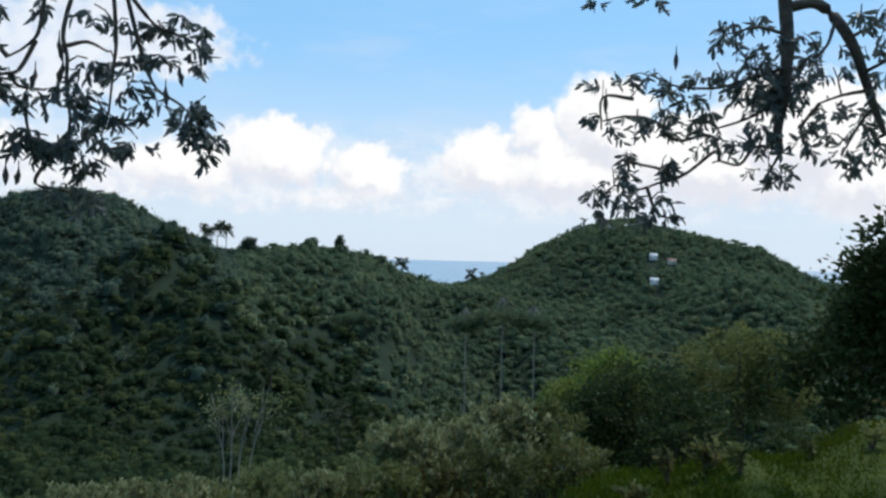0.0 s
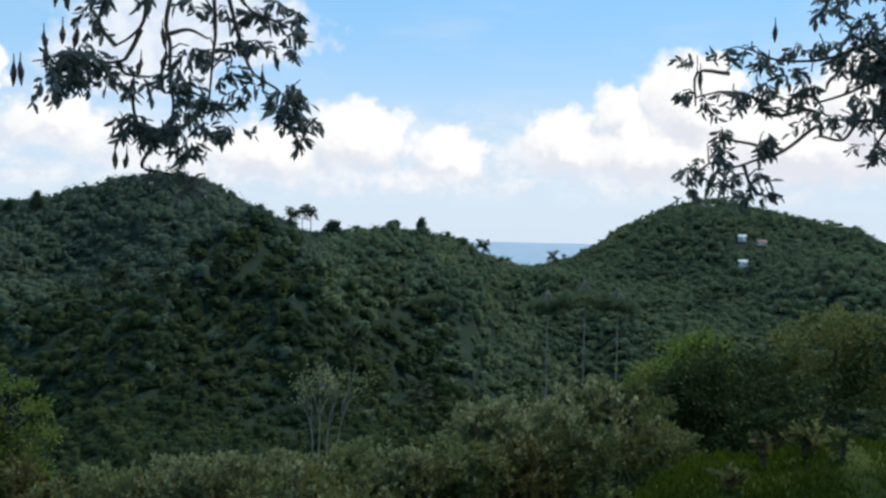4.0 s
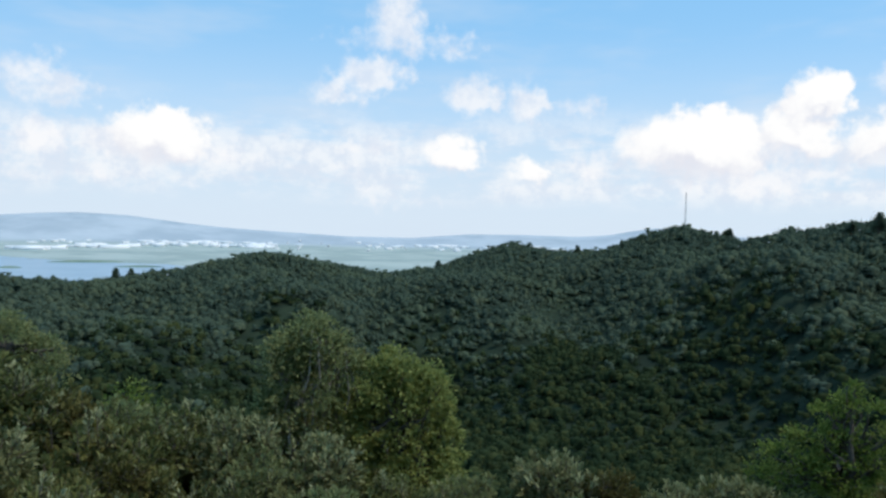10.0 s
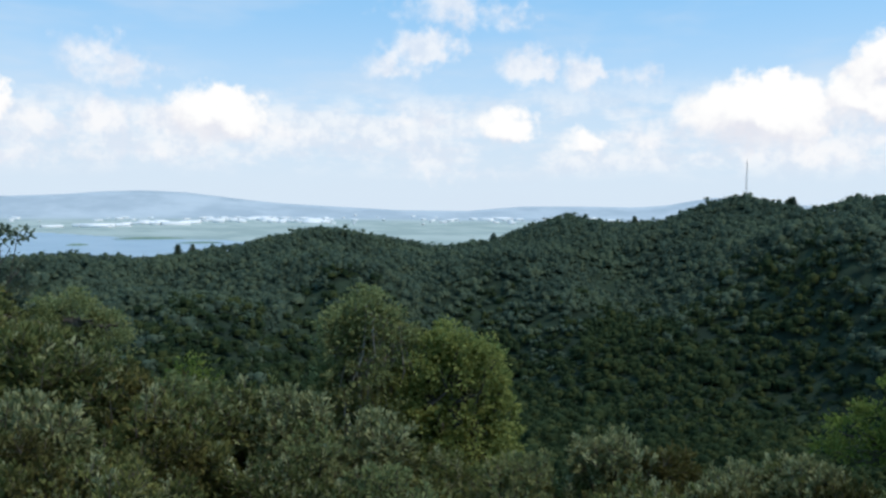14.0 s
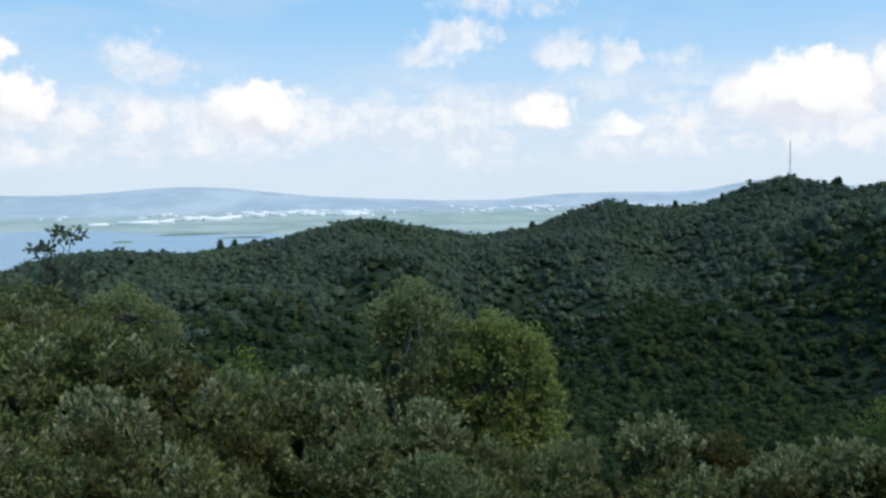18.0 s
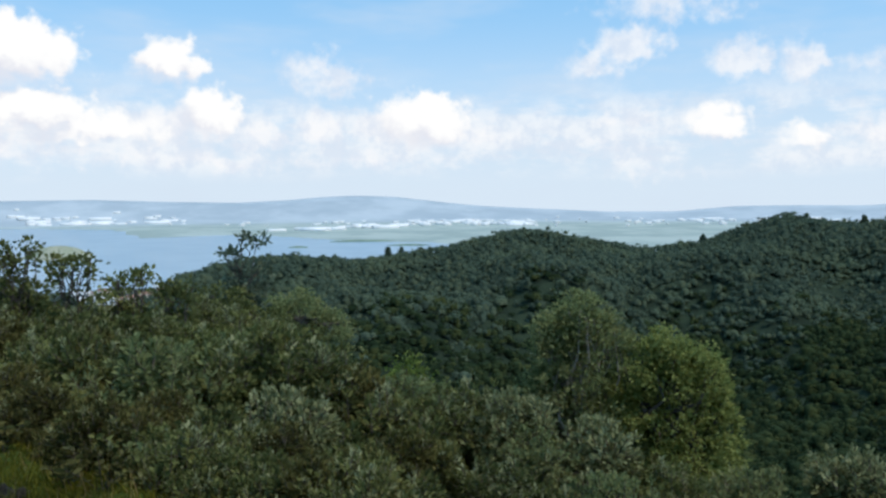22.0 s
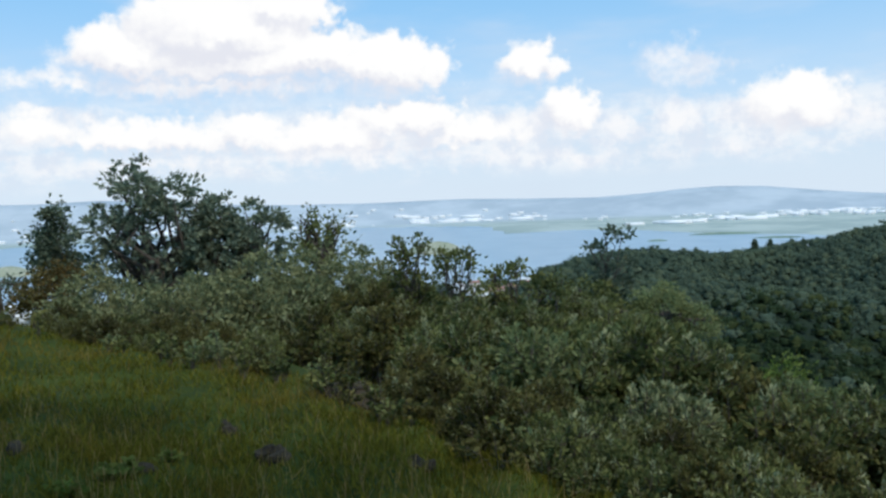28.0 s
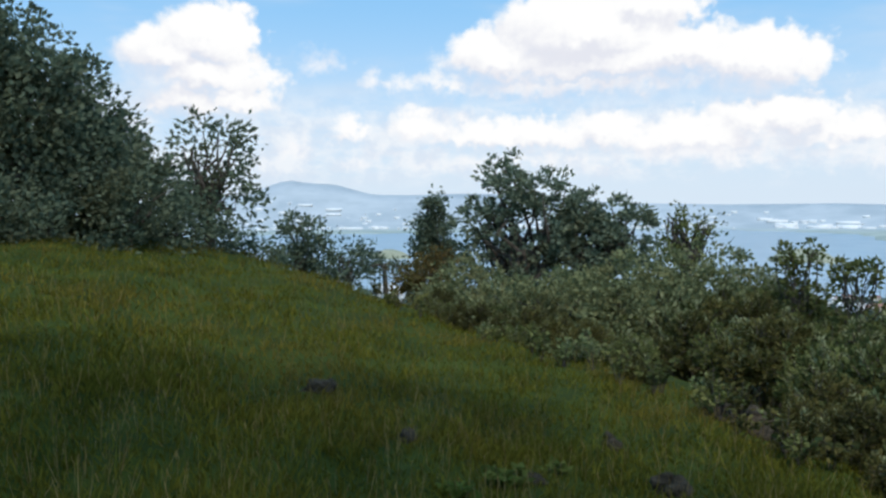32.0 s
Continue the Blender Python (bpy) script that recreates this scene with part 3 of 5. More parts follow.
edge_az = np.radians(np.arange(0, 360, 3.0))
disc = [(0, 0, SEA)] + [(-math.sin(a) * 4995, math.cos(a) * 4995, SEA) for a in edge_az]
water = new("water", mesh_of("water", disc, [(0, 1 + (k + 1) % 120, 1 + k) for k in range(120)], WATER))
tagged(water, "pale blue calm sea bay under haze", "sea", kind="structure")

# ---- the woods on the hills ----
HILL_HOUSES_AT = [(-14.2, 505, "w", "small white house on the wooded hill"), (-15.4, 500, "r", "house with a reddish roof on the wooded hill"), (-14.3, 460, "w", "white house with a pale roof on the wooded hill")]


def woods(name, label, az0, az1, seed, spacing, count_leaf, mat, near=55.0, side=0):
    rng = np.random.default_rng(seed)
    # crowns stand shoulder to shoulder; lower growth closes the near slope between them
    def stand(step, far):
        g = np.arange(-far, far, step)
        x, y = np.meshgrid(g, g)
        x = x + np.where(np.arange(len(g)) % 2, 0.5, 0.0)[:, None] * step + rng.uniform(-0.42, 0.42, x.shape) * step
        y = y + rng.uniform(-0.42, 0.42, y.shape) * step
        r, az = np.hypot(x, y).ravel(), np.degrees(np.arctan2(-x, y)).ravel()
        inside = (r > near) & (r < far) & (az > az0) & (az < az1)
        return r[inside], az[inside]
    r, az = stand(spacing, 640)
    n = len(r)
    r_low, az_low = stand(4.4, 230 if side else near + 1)
    r, az = np.concatenate([r, r_low]), np.concatenate([az, az_low])
    low = np.arange(len(r)) >= n
    keep = r < along(REACH, az) * 1.04
    # leaf colour carries the haze: dark ravine, paler hill, mingling where they meet
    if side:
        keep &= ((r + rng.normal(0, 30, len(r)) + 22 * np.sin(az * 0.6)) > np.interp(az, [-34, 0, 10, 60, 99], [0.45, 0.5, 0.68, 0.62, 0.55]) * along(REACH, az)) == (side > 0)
    for house_az, house_r, _, _ in HILL_HOUSES_AT:
        keep &= ~((abs(az - house_az) < 0.5) & (r > house_r - 24) & (r < house_r + 6))
    az, r, low = az[keep], r[keep], low[keep]
    big = (1.9 + 2.4 * rng.random(len(r)) ** 2.2) * np.clip(0.5 + r / 480, 0.62, 1.12)
    big[low] = 1.4 + 0.8 * rng.random(low.sum())
    z = ground_z(az, r) + np.where(low, 0.2, big * 0.3 + 1.5 * rng.random(len(r)) ** 1.5)
    pos = np.stack([-np.sin(np.radians(az)) * r, np.cos(np.radians(az)) * r, z], 1)
    # every crown is one broad dome with smaller heads leaning out of it
    heads = 4
    part_of = np.repeat(np.arange(len(r)), heads)
    first = np.arange(len(part_of)) % heads == 0
    turn = rng.random(len(part_of)) * 2 * math.pi
    away = 0.4 + 0.5 * rng.random(len(turn))
    shift = np.stack([np.cos(turn) * away, np.sin(turn) * away, rng.normal(-0.05, 0.3, len(turn))], 1) * big[part_of, None]
    shift[first] = 0
    pos, r = pos[part_of] + shift, r[part_of]
    wide = big[part_of] * np.where(first, 0.95, 0.42 + 0.28 * rng.random(len(r)))
    tall = wide * np.where(first, 0.45 + 0.55 * rng.random(len(r)) ** 2, 0.55 + 0.4 * rng.random(len(r)))
    k = len(pos)
    # a rough heart for each head and sprays of leaves over it, finer where the woods come near
    ball = shell(rng, 4000, 0.9)
    lobes = 1 + 0.14 * np.sin(ball[:, 0] * 6 + 1.3) * np.sin(ball[:, 1] * 5) + 0.1 * np.sin(ball[:, 2] * 8 + ball[:, 0] * 4)
    unit = ball * lobes[:, None]
    size3 = np.stack([wide, wide, tall], 1)
    pieces = []
    for lo, hi, count, share in ((0, 130, count_leaf * 2, 0.19), (130, 230, int(count_leaf * 1.4), 0.21), (230, 900, int(count_leaf * 0.8), 0.26)):
        for main in (True, False):
            some = np.nonzero((r >= lo) & (r < hi) & (first == main))[0]
            if not len(some):
                continue
            each = int(count * 2.2) if main else count
            p = unit[rng.integers(0, len(unit), (len(some), each))]
            c = pos[some][:, None, :] + p * size3[some][:, None, :]
            out = p.reshape(-1, 3) * 0.9 + np.array([0, 0, 0.15]) + rng.normal(0, 0.16, (p.size // 3, 3))
            flatways = np.cross(out, rng.normal(0, 1, out.shape))
            size = np.repeat(0.2 + wide[some] * (share * (0.72 if main else 1.0)), each) * (0.7 + 0.6 * rng.random(len(out)))
            pieces.append(leaves(c.reshape(-1, 3), size, rng, flatways, 0.3, 1.0, 0.12, out, plain=True))
    a = np.arange(5) * 2 * math.pi / 5
    core = 0.74 * np.concatenate([np.stack([np.cos(a) * 0.85, np.sin(a) * 0.85, 0 * a - 0.5], 1), np.stack([np.cos(a + 0.6) * 0.72, np.sin(a + 0.6) * 0.72, 0 * a + 0.5], 1), [[0, 0, 0.9], [0, 0, 0.9]]])
    cf = [(q, (q + 1) % 5, 5 + (q + 1) % 5, 5 + q) for q in range(5)] + [(5 + q, 5 + (q + 1) % 5, 10, 11) for q in range(5)]
    cv = pos[:, None, :] + core[None] * size3[:, None, :]
    cf = (np.arange(k)[:, None, None] * 12 + np.array(cf)[None]).reshape(-1, 4)
    v, f = merge((cv.reshape(-1, 3), cf), *pieces)
    ob = new(name, mesh_of(name, v, f, mat))
    return tagged(ob, label, "forest", kind="stuff")


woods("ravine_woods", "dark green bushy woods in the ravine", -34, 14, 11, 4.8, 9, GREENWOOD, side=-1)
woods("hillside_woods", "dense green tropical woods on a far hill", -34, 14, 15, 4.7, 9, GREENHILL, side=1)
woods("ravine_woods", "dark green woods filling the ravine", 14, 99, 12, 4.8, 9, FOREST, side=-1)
woods("ridge_woods", "dense green woods on the hill with the mast", 14, 56, 16, 4.7, 9, HAZEWOOD, side=1)
woods("valley_woods", "dense blue-green woods on the low ridge", 56, 99, 13, 4.7, 9, HAZEWOOD, side=1)
woods("shore_woods", "wooded slope running down to the bay", 99, 160, 14, 9.0, 8, HAZEWOOD, 70)


# ---- shrubs on the brow ----
def shrub(name, label, mat, seed, lobes=6, leaf=0.11, per=15, tips=9, upright=0.6, pale=0.2):
    """A shrub about 1 m in radius: rounded masses of leafy shoots over bare stems; its top is 1.75 m over its base, the stems go on below."""
    rng = np.random.default_rng(seed)
    root = thing(name, label, "shrub", (0, 0, 0))
    stems, cs, aims, fill, tip_c, tip_a = [], [], [], [], [], []

    def shoot(foot, tip, n, c_out, a_out):
        """Leaves all round the upper part of one shoot, closing to a tuft at its end."""
        stems.append(tube([foot, tip], [0.009, 0.004], 4))
        way = np.array((tip - foot).normalized())
        t = rng.random(n) ** 0.6
        side = rng.normal(0, 1, (n, 3))
        side -= (side @ way)[:, None] * way
        side /= np.linalg.norm(side, axis=1, keepdims=True) + 1e-6
        c_out.append(np.array(foot) + np.outer(t, np.array(tip - foot)) + side * 0.012)
        a_out.append(side * (1.15 - 0.6 * t)[:, None] + way * (0.3 + 0.6 * t)[:, None] + np.array([0, 0, 0.25 * upright]))
    for k in range(lobes):
        a = 6.283 * k / lobes + rng.uniform(-0.4, 0.4)
        d = 0.0 if k == 0 else rng.uniform(0.45, 0.72)
        rad = rng.uniform(0.36, 0.52)
        mid = Vector((math.cos(a) * d, math.sin(a) * d, rng.uniform(0.6, 1.15) if k else 1.2))
        stems.append(bowed((math.cos(a) * 0.1, math.sin(a) * 0.1, -2.8), mid, rng, 0.08, 5, (0.05, 0.015)))
        crest_only = mid.z + rad * 0.45
        for c in shell(rng, 34, 0.85):
            tip = mid + Vector((c[0] * rad, c[1] * rad, c[2] * rad * 0.95 + (0.05 if c[2] > 0.4 else 0)))
            foot = mid + (tip - mid) * 0.42 + Vector((0, 0, -0.04))
            young = tip.z > crest_only and rng.random() < pale
            shoot(foot, tip, per, tip_c if young else cs, tip_a if young else aims)
        fill.append(np.array(mid) + shell(rng, 90, 0.2) * rad * 0.72)
        # the skirt that hangs below the lobe
        low = np.array(mid) + np.stack([rng.normal(0, 0.24, 70), rng.normal(0, 0.24, 70), -rad * 0.5 - rng.random(70) * 1.5], 1)
        fill.append(low)
    for k in range(tips):
        a, d = rng.random() * 6.283, rng.uniform(0, 0.75)
        foot = Vector((math.cos(a) * d, math.sin(a) * d, 1.35 - 0.4 * d * d))
        tip = foot + Vector((rng.normal(0, 0.07), rng.normal(0, 0.07), rng.uniform(0.16, 0.4)))
        young = rng.random() < pale
        shoot(foot, tip, per + 4, tip_c if young else cs, tip_a if young else aims)
    inner = np.concatenate(fill)
    cs.append(inner)
    aims.append(rng.normal(0, 1, inner.shape))
    if tip_c:
        tc, ta = np.concatenate(tip_c), np.concatenate(tip_a)
        part("young_shoot", leaves(tc, leaf * 0.85 * (0.7 + 0.6 * rng.random(len(tc))), rng, ta, 0.2, 0.36), SHOOT, root, "pale young leaf shoots")["kind"] = "stuff"
    c, a = np.concatenate(cs), np.concatenate(aims)
    part("stem", merge(*stems), BARK, root)["kind"] = "stuff"
    part("foliage", leaves(c, leaf * (0.7 + 0.6 * rng.random(len(c))), rng, a, 0.22, 0.38), mat, root)
    return root


def set_shrub(proto, az, r, top, size, rng):
    """A copy whose top comes to that height, its stems reaching into the slope."""
    ob = copy_thing(proto, Matrix.Translation(spot(az, r, top - 1.75 * size)) @ Matrix.Rotation(rng.random() * 6.28, 4, "Z") @ Matrix.Diagonal((size, size, size, 1)))
    ob["group"] = "shrubs on the brow"
    return ob


HEDGE = [(-12, -12.0), (-8, -11.0), (-3, -12.0), (1.8, -12.6), (7, -14.6), (17, -15.4), (26, -15.8), (31, -15.2), (42, -16.4), (51, -15.0), (57, -17.0), (62, -17.2), (67.6, -14.2), (71, -15.4), (74, -12.0), (81, -12.0), (90, -11.0), (96, -11.5), (104, -11.0)]
BACK = [(70, -15.0), (75, -13.2), (80, -12.0), (83, -11.0), (85, -10.2), (88, -8.8), (90.5, -7.2), (93, -6.1), (95.5, -6.4), (98, -6.6), (100.5, -6.0), (104, -4.5), (108, -4.2), (113, -4.5), (118, -4.5)]
models = [shrub("shrub", "grey-green leafy shrub on the grassy brow", SHRUB, 21, 7, pale=0.25), shrub("shrub", "grey-green leafy shrub on the grassy brow", SHRUB, 22, 8, 0.10, 15, pale=0.35),
          shrub("shrub", "silvery shrub with upright oval leaves", SILVER, 23, 6, 0.12, 15, 14, 0.9, 0.65), shrub("shrub", "olive-green bush on the steep brow", OLIVE, 24, 7, 0.10, 16, 8, 0.2, 0.05),
          shrub("shrub", "olive-brown bush with pale shoots", BROWN, 26, 7, 0.11, 14, 12, 0.8, 0.25)]
rng = random.Random(5)
for az in np.arange(5, 103, 2.9):
    az = az + rng.uniform(-0.8, 0.8)
    r = rng.uniform(11.0, 13.5) + max(0, az - 78) * 0.11
    top = (r - 1.05) * math.tan(radians(along(HEDGE, az) - 1.0)) + rng.uniform(-0.6, 0.1)
    set_shrub(models[rng.choice([0, 1, 2, 1, 1, 3, 0, 4, 3, 2])], az, r, top, rng.uniform(0.62, 1.02), rng)
for kind, az, r, top, size in (
    (2, 3.0, 13.5, -2.69, 0.75),
    (2, -0.1, 14.5, -2.85, 0.75),
    (2, -3.3, 15.5, -2.67, 0.95),
    (0, -5.5, 15.8, -2.74, 0.95),
    (1, -7.0, 14.5, -3.06, 0.70),
    (3, 6.5, 13.0, -3.08, 0.60),
    (2, 9.3, 12.5, -3.16, 0.50),
    (3, 12.1, 13.0, -3.15, 0.55),
    (2, 17.1, 12.5, -3.18, 0.55),
    (2, 20.0, 12.0, -3.04, 0.50),
    (1, -1.4, 13.2, -2.81, 0.75),
    (2, 22.5, 12.0, -3.06, 0.50),
    (0, 4.4, 12.5, -3.07, 0.60),
    (4, 1.5, 12.6, -3.05, 0.60),
    (2, 87.5, 10.0, -1.97, 0.75),
    (0, 88.4, 14.0, -1.89, 1.15),
    (1, 85.7, 13.4, -2.05, 1.00),
    (4, 83.1, 13.0, -2.34, 0.90),
    (3, 79.7, 12.6, -2.40, 0.85),
    (1, 75.8, 12.4, -2.46, 0.80),
    (2, 73.2, 12.0, -2.50, 0.72),
    (2, 67.6, 12.0, -2.86, 0.80),
    (1, 63.6, 11.6, -3.25, 0.60),
    (3, 57.7, 12.4, -3.50, 0.75),
    (2, 52.2, 12.5, -3.20, 0.80),
    (4, 48.9, 12.3, -3.30, 0.65),
    (2, 44.7, 12.0, -3.34, 0.62),
    (1, 42.3, 12.2, -3.28, 0.75),
    (3, 38.1, 12.0, -3.50, 0.70),
    (4, 31.7, 12.5, -3.02, 0.60),
    (2, 41.3, 12.0, -3.16, 0.60),
    (3, 27.7, 12.6, -3.22, 0.60),
    (2, 23.8, 12.6, -3.21, 0.70),
    (1, 20.7, 12.8, -3.26, 0.70),
    (2, 16.3, 13.0, -3.38, 0.60),
    (2, 3.5, 15.0, -3.02, 0.80),
    (3, 7.6, 14.0, -3.56, 0.75)):
    # the ones that stand out over the others
    set_shrub(models[kind], az, r, top, size, rng)
for az in [a for a in np.arange(82, 126, 1.5) if not 103 < a < 113]:
    # low growth closing the foot of the thicket towards the grass
    az = az + rng.uniform(-0.6, 0.6)
    for out in (0.5, 1.5):
        r = float(brow(az)) + out + rng.uniform(-0.2, 0.5)
        set_shrub(models[rng.choice([0, 4, 4, 4, 1])], az, r, floor_at(az, r) + rng.uniform(0.35, 0.65) + out * 0.12, rng.uniform(0.4, 0.55), rng)
for az in np.arange(6, 90, 3.4):
    # a lower row in front of them, closing the gaps
    az = az + rng.uniform(-1, 1)
    r = rng.uniform(9.6, 10.6)
    set_shrub(models[rng.choice([0, 1, 1, 4, 3])], az, r, (r - 1.05) * math.tan(radians(along(HEDGE, az) - 4.2)) + rng.uniform(-0.2, 0.2), rng.uniform(0.5, 0.75), rng)
for az in np.arange(71, 119, 2.0):
    for r in (14.8, 17.5, 20.5):
        a = az + rng.uniform(-0.9, 0.9)
        rr = r + rng.uniform(-1, 1) + max(0, (a - 100) * 0.65)
        top = (rr - 1.0) * math.tan(radians(along(BACK, a) - (2.2 if r < 16 else 1.0 if r < 19 else 0.1))) + rng.uniform(-0.3, 0.15)
        set_shrub(models[rng.choice([0, 1, 0, 1, 2, 3, 4, 1, 4])], a, rr, top, rng.uniform(0.85, 1.25), rng)
for o in models:
    for c in list(o.children_recursive) + [o]:
        bpy.data.objects.remove(c)


# ---- single trees ----
def tree(name, label, az, r, lobes, mat, seed, per=60, leaf=0.14, clump=0.45, density=10, bark=BARK, sink=0.2, slim=0.5, limbs=7, category="tree", open_crown=0.0, droop=0.0, thick=None):
    """A tree at a bearing and distance. lobes: rounded masses (bearing shift in metres, depth shift, bottom z, top z, radius), z from the eye's level.
    Each lobe is filled with clumps of leaves; limbs run up into them."""
    rng = np.random.default_rng(seed)
    base_z = floor_at(az, r) - sink
    root = thing(name, label, category, spot(az, r, base_z), turn=radians(az))
    top = max(l[3] for l in lobes)
    fork = Vector((0, 0, max(0.4, min(l[2] for l in lobes) - base_z + 0.15 * (top - base_z))))
    thick = thick or 0.03 * (top - base_z) + 0.03
    wood = [tube([(0, 0, -0.3), (0.05, 0, fork.z * 0.5), tuple(fork)], [thick * 1.25, thick, thick * 0.8], 8)]
    centres, aims = [], []
    for dx, dy, z0, z1, rad in lobes:
        mid = Vector((dx, dy, (z0 + z1) / 2 - base_z))
        half = (z1 - z0) / 2
        for k in range(limbs):
            d = shell(rng, 1, 0.5)[0]
            tip = mid + Vector((d[0] * rad * 0.85, d[1] * rad * 0.85, abs(d[2]) * half * 0.8))
            wood.append(bowed(fork, tip, rng, 0.22, 4, (thick * 0.5, 0.012)))
        n = max(6, int(density * rad * half * 4))
        for c in shell(rng, n, 0.35 + 0.3 * open_crown):
            spotc = np.array([mid.x + c[0] * rad, mid.y + c[1] * rad, mid.z + c[2] * half])
            size = clump * (0.6 + 0.8 * rng.random())
            d = rng.normal(0, 0.5, (per, 3)) * size
            d[:, 2] *= 0.7
            centres.append(spotc + d)
            out = d + np.array([c[0], c[1], 0.35 + c[2] * 0.3 - droop]) * size
            aims.append(out / (np.linalg.norm(out, axis=1, keepdims=True) + 1e-6))
    part("trunk", merge(*wood), bark, root, smooth=True)
    cs = np.concatenate(centres)
    part("crown", leaves(cs, leaf * (0.7 + 0.6 * rng.random(len(cs))), rng, np.concatenate(aims), 0.6, slim * 1.15, plain=True), mat, root)
    return root


tree("broadleaf_tree", "dark broadleaf tree with an airy domed crown beyond the grass", 119.5, 32, [(-0.7, 0, -0.6, 1.8, 1.1), (0.6, 0, -0.8, 1.45, 1.1), (-1.7, 0, -1.8, 0.35, 1.0), (0, 0, -2.6, 0.5, 2.0), (1.7, 0, -2.6, 0.4, 1.2), (-1.2, 0, -4.2, -0.8, 1.5), (1.0, 0, -4.2, -1.0, 1.6)], AIRY, 31, 26, 0.2, 0.22, 6.5, open_crown=0.4)
tree("broadleaf_tree", "rounded dark tree with gaps in its crown", 114.6, 32, [(0, 0, -1.5, 0.55, 1.1), (0.95, 0, -2.2, 0.1, 0.95), (-0.6, 0, -3.2, -0.2, 1.6), (-0.9, 0, -1.2, 0.45, 0.9), (0.6, 0, -4.0, -1.0, 1.5)], AIRY, 32, 26, 0.2, 0.22, 6.5, open_crown=0.4)
tree("cypress_tree", "narrow dark pointed tree beside a broad crown", 125.5, 34, [(0, 0, -3.4, -0.9, 0.95), (0, 0, -1.9, -0.1, 0.75), (0, 0, -0.9, 0.4, 0.4)], DARK, 33, 46, 0.16, 0.35, 12)
tree("brown_bush", "brownish purple bush at the edge of the slope", 125.7, 29, [(0, 0, -4.0, -1.45, 1.15)], RUST, 34, 50, 0.13, 0.35, 9, category="bush")
tree("slender_tree", "sparse young tree with thin upright shoots", 109.4, 34, [(0, 0, -3.6, -0.7, 1.25), (-0.5, 0, -1.2, -0.2, 0.5), (0.6, 0, -1.5, -0.35, 0.4)], SHRUB, 35, 22, 0.17, 0.4, 6, limbs=14, open_crown=0.8)
tree("small_tree", "small dark tree standing on the skyline of the slope", 134.2, 33, [(0, 0, -1.5, -0.35, 0.75), (0.5, 0, -2.6, -0.9, 0.7), (-0.3, 0, -3, -1.4, 0.8)], DARK, 36, 40, 0.17, 0.35, 9)
tree("small_tree", "loose rounded tree below the grassy brow", 131.1, 36, [(0, 0, -3.8, -1.5, 1.3), (-1.4, 0, -3.9, -2.3, 0.8)], DARK, 37, 40, 0.18, 0.4, 7, open_crown=0.4)
tree("broadleaf_tree", "tall dense dark tree at the top of the grass", 151.3, 22, [(0, 0, -0.6, 4.7, 2.0), (1.0, 0.4, -0.8, 3.5, 1.5), (-1.8, 0, 0, 5.5, 2.4), (1.9, 0.2, -0.8, 2.0, 1.2)], DARK, 38, 50, 0.17, 0.42, 9)
tree("broadleaf_tree", "airy dark tree with ragged upper shoots", 145.8, 24, [(0, 0, -0.8, 2.5, 1.4), (-0.3, 0, 1.6, 3.7, 0.5), (0.4, 0, 0.6, 2.4, 0.6), (0.9, 0, -0.9, 1.3, 0.9)], DARK, 39, 36, 0.17, 0.42, 8, open_crown=0.3)
tree("slender_tree", "open-crowned tree with thin branches and small leaves", 139.6, 26, [(0.2, 0, 0.2, 2.55, 1.1), (-0.7, 0, -0.4, 1.5, 0.8), (0.5, 0, -0.8, 1.0, 1.1)], DARK, 40, 17, 0.18, 0.4, 8, limbs=16, open_crown=0.8)
for az, r, top, wide, seed in ((141.3, 25, 0.5, 1.6, 51), (144.0, 22, 1.2, 1.6, 52), (148.0, 21, 0.9, 1.8, 53), (152.0, 20, 1.0, 1.7, 54), (137.5, 28, -0.75, 1.3, 55), (128.8, 34, -2.3, 1.2, 56)):
    tree("undergrowth_bush", "dense dark bush under the trees at the grass edge", az, r, [(0, 0, -1.9 - (0.8 if r > 27 else 0), top, wide)], DARK, seed, 50, 0.13, 0.4, 9, category="bush")
for az, r, top, wide, seed in ((123.0, 27, -2.3, 1.5, 57), (120.0, 24, -2.4, 1.5, 58), (116.5, 23, -2.3, 1.7, 59), (112.5, 24, -1.9, 1.9, 60), (108.5, 25, -1.75, 1.9, 61)):
    tree("mixed_bush", "greyish green bush with brown tips below the big tree", az, r, [(0, 0, top - 2.6, top + 0.65, wide), (wide * 0.6, 0, top - 2.4, top + 0.2, wide * 0.5), (-wide * 0.6, 0.2, top - 2.4, top + 0.35, wide * 0.5)], HAZEBUSH, seed, 40, 0.13, 0.26, 9, category="bush")

for az, r, top, seed in ((97.0, 20.5, -1.5, 301), (100.2, 21, -1.15, 302), (103.3, 22, -0.9, 304), (94.4, 20, -1.7, 306)):
    tree("slender_shrub", "thin upright shrub with sparse leaf tufts against the bay", az, r, [(0, 0, top - 0.9, top - 0.15, 0.45), (0.25, 0, top - 0.5, top, 0.2), (-0.3, 0, top - 0.6, top - 0.1, 0.2), (0.1, 0, top - 1.8, top - 0.7, 0.5), (-0.3, 0, top - 2.8, top - 1.3, 0.6), (0.4, 0, top - 2.8, top - 1.4, 0.6)], SHRUB, seed, 14, 0.13, 0.18, 24, limbs=6, open_crown=0.8, category="shrub", thick=0.03)

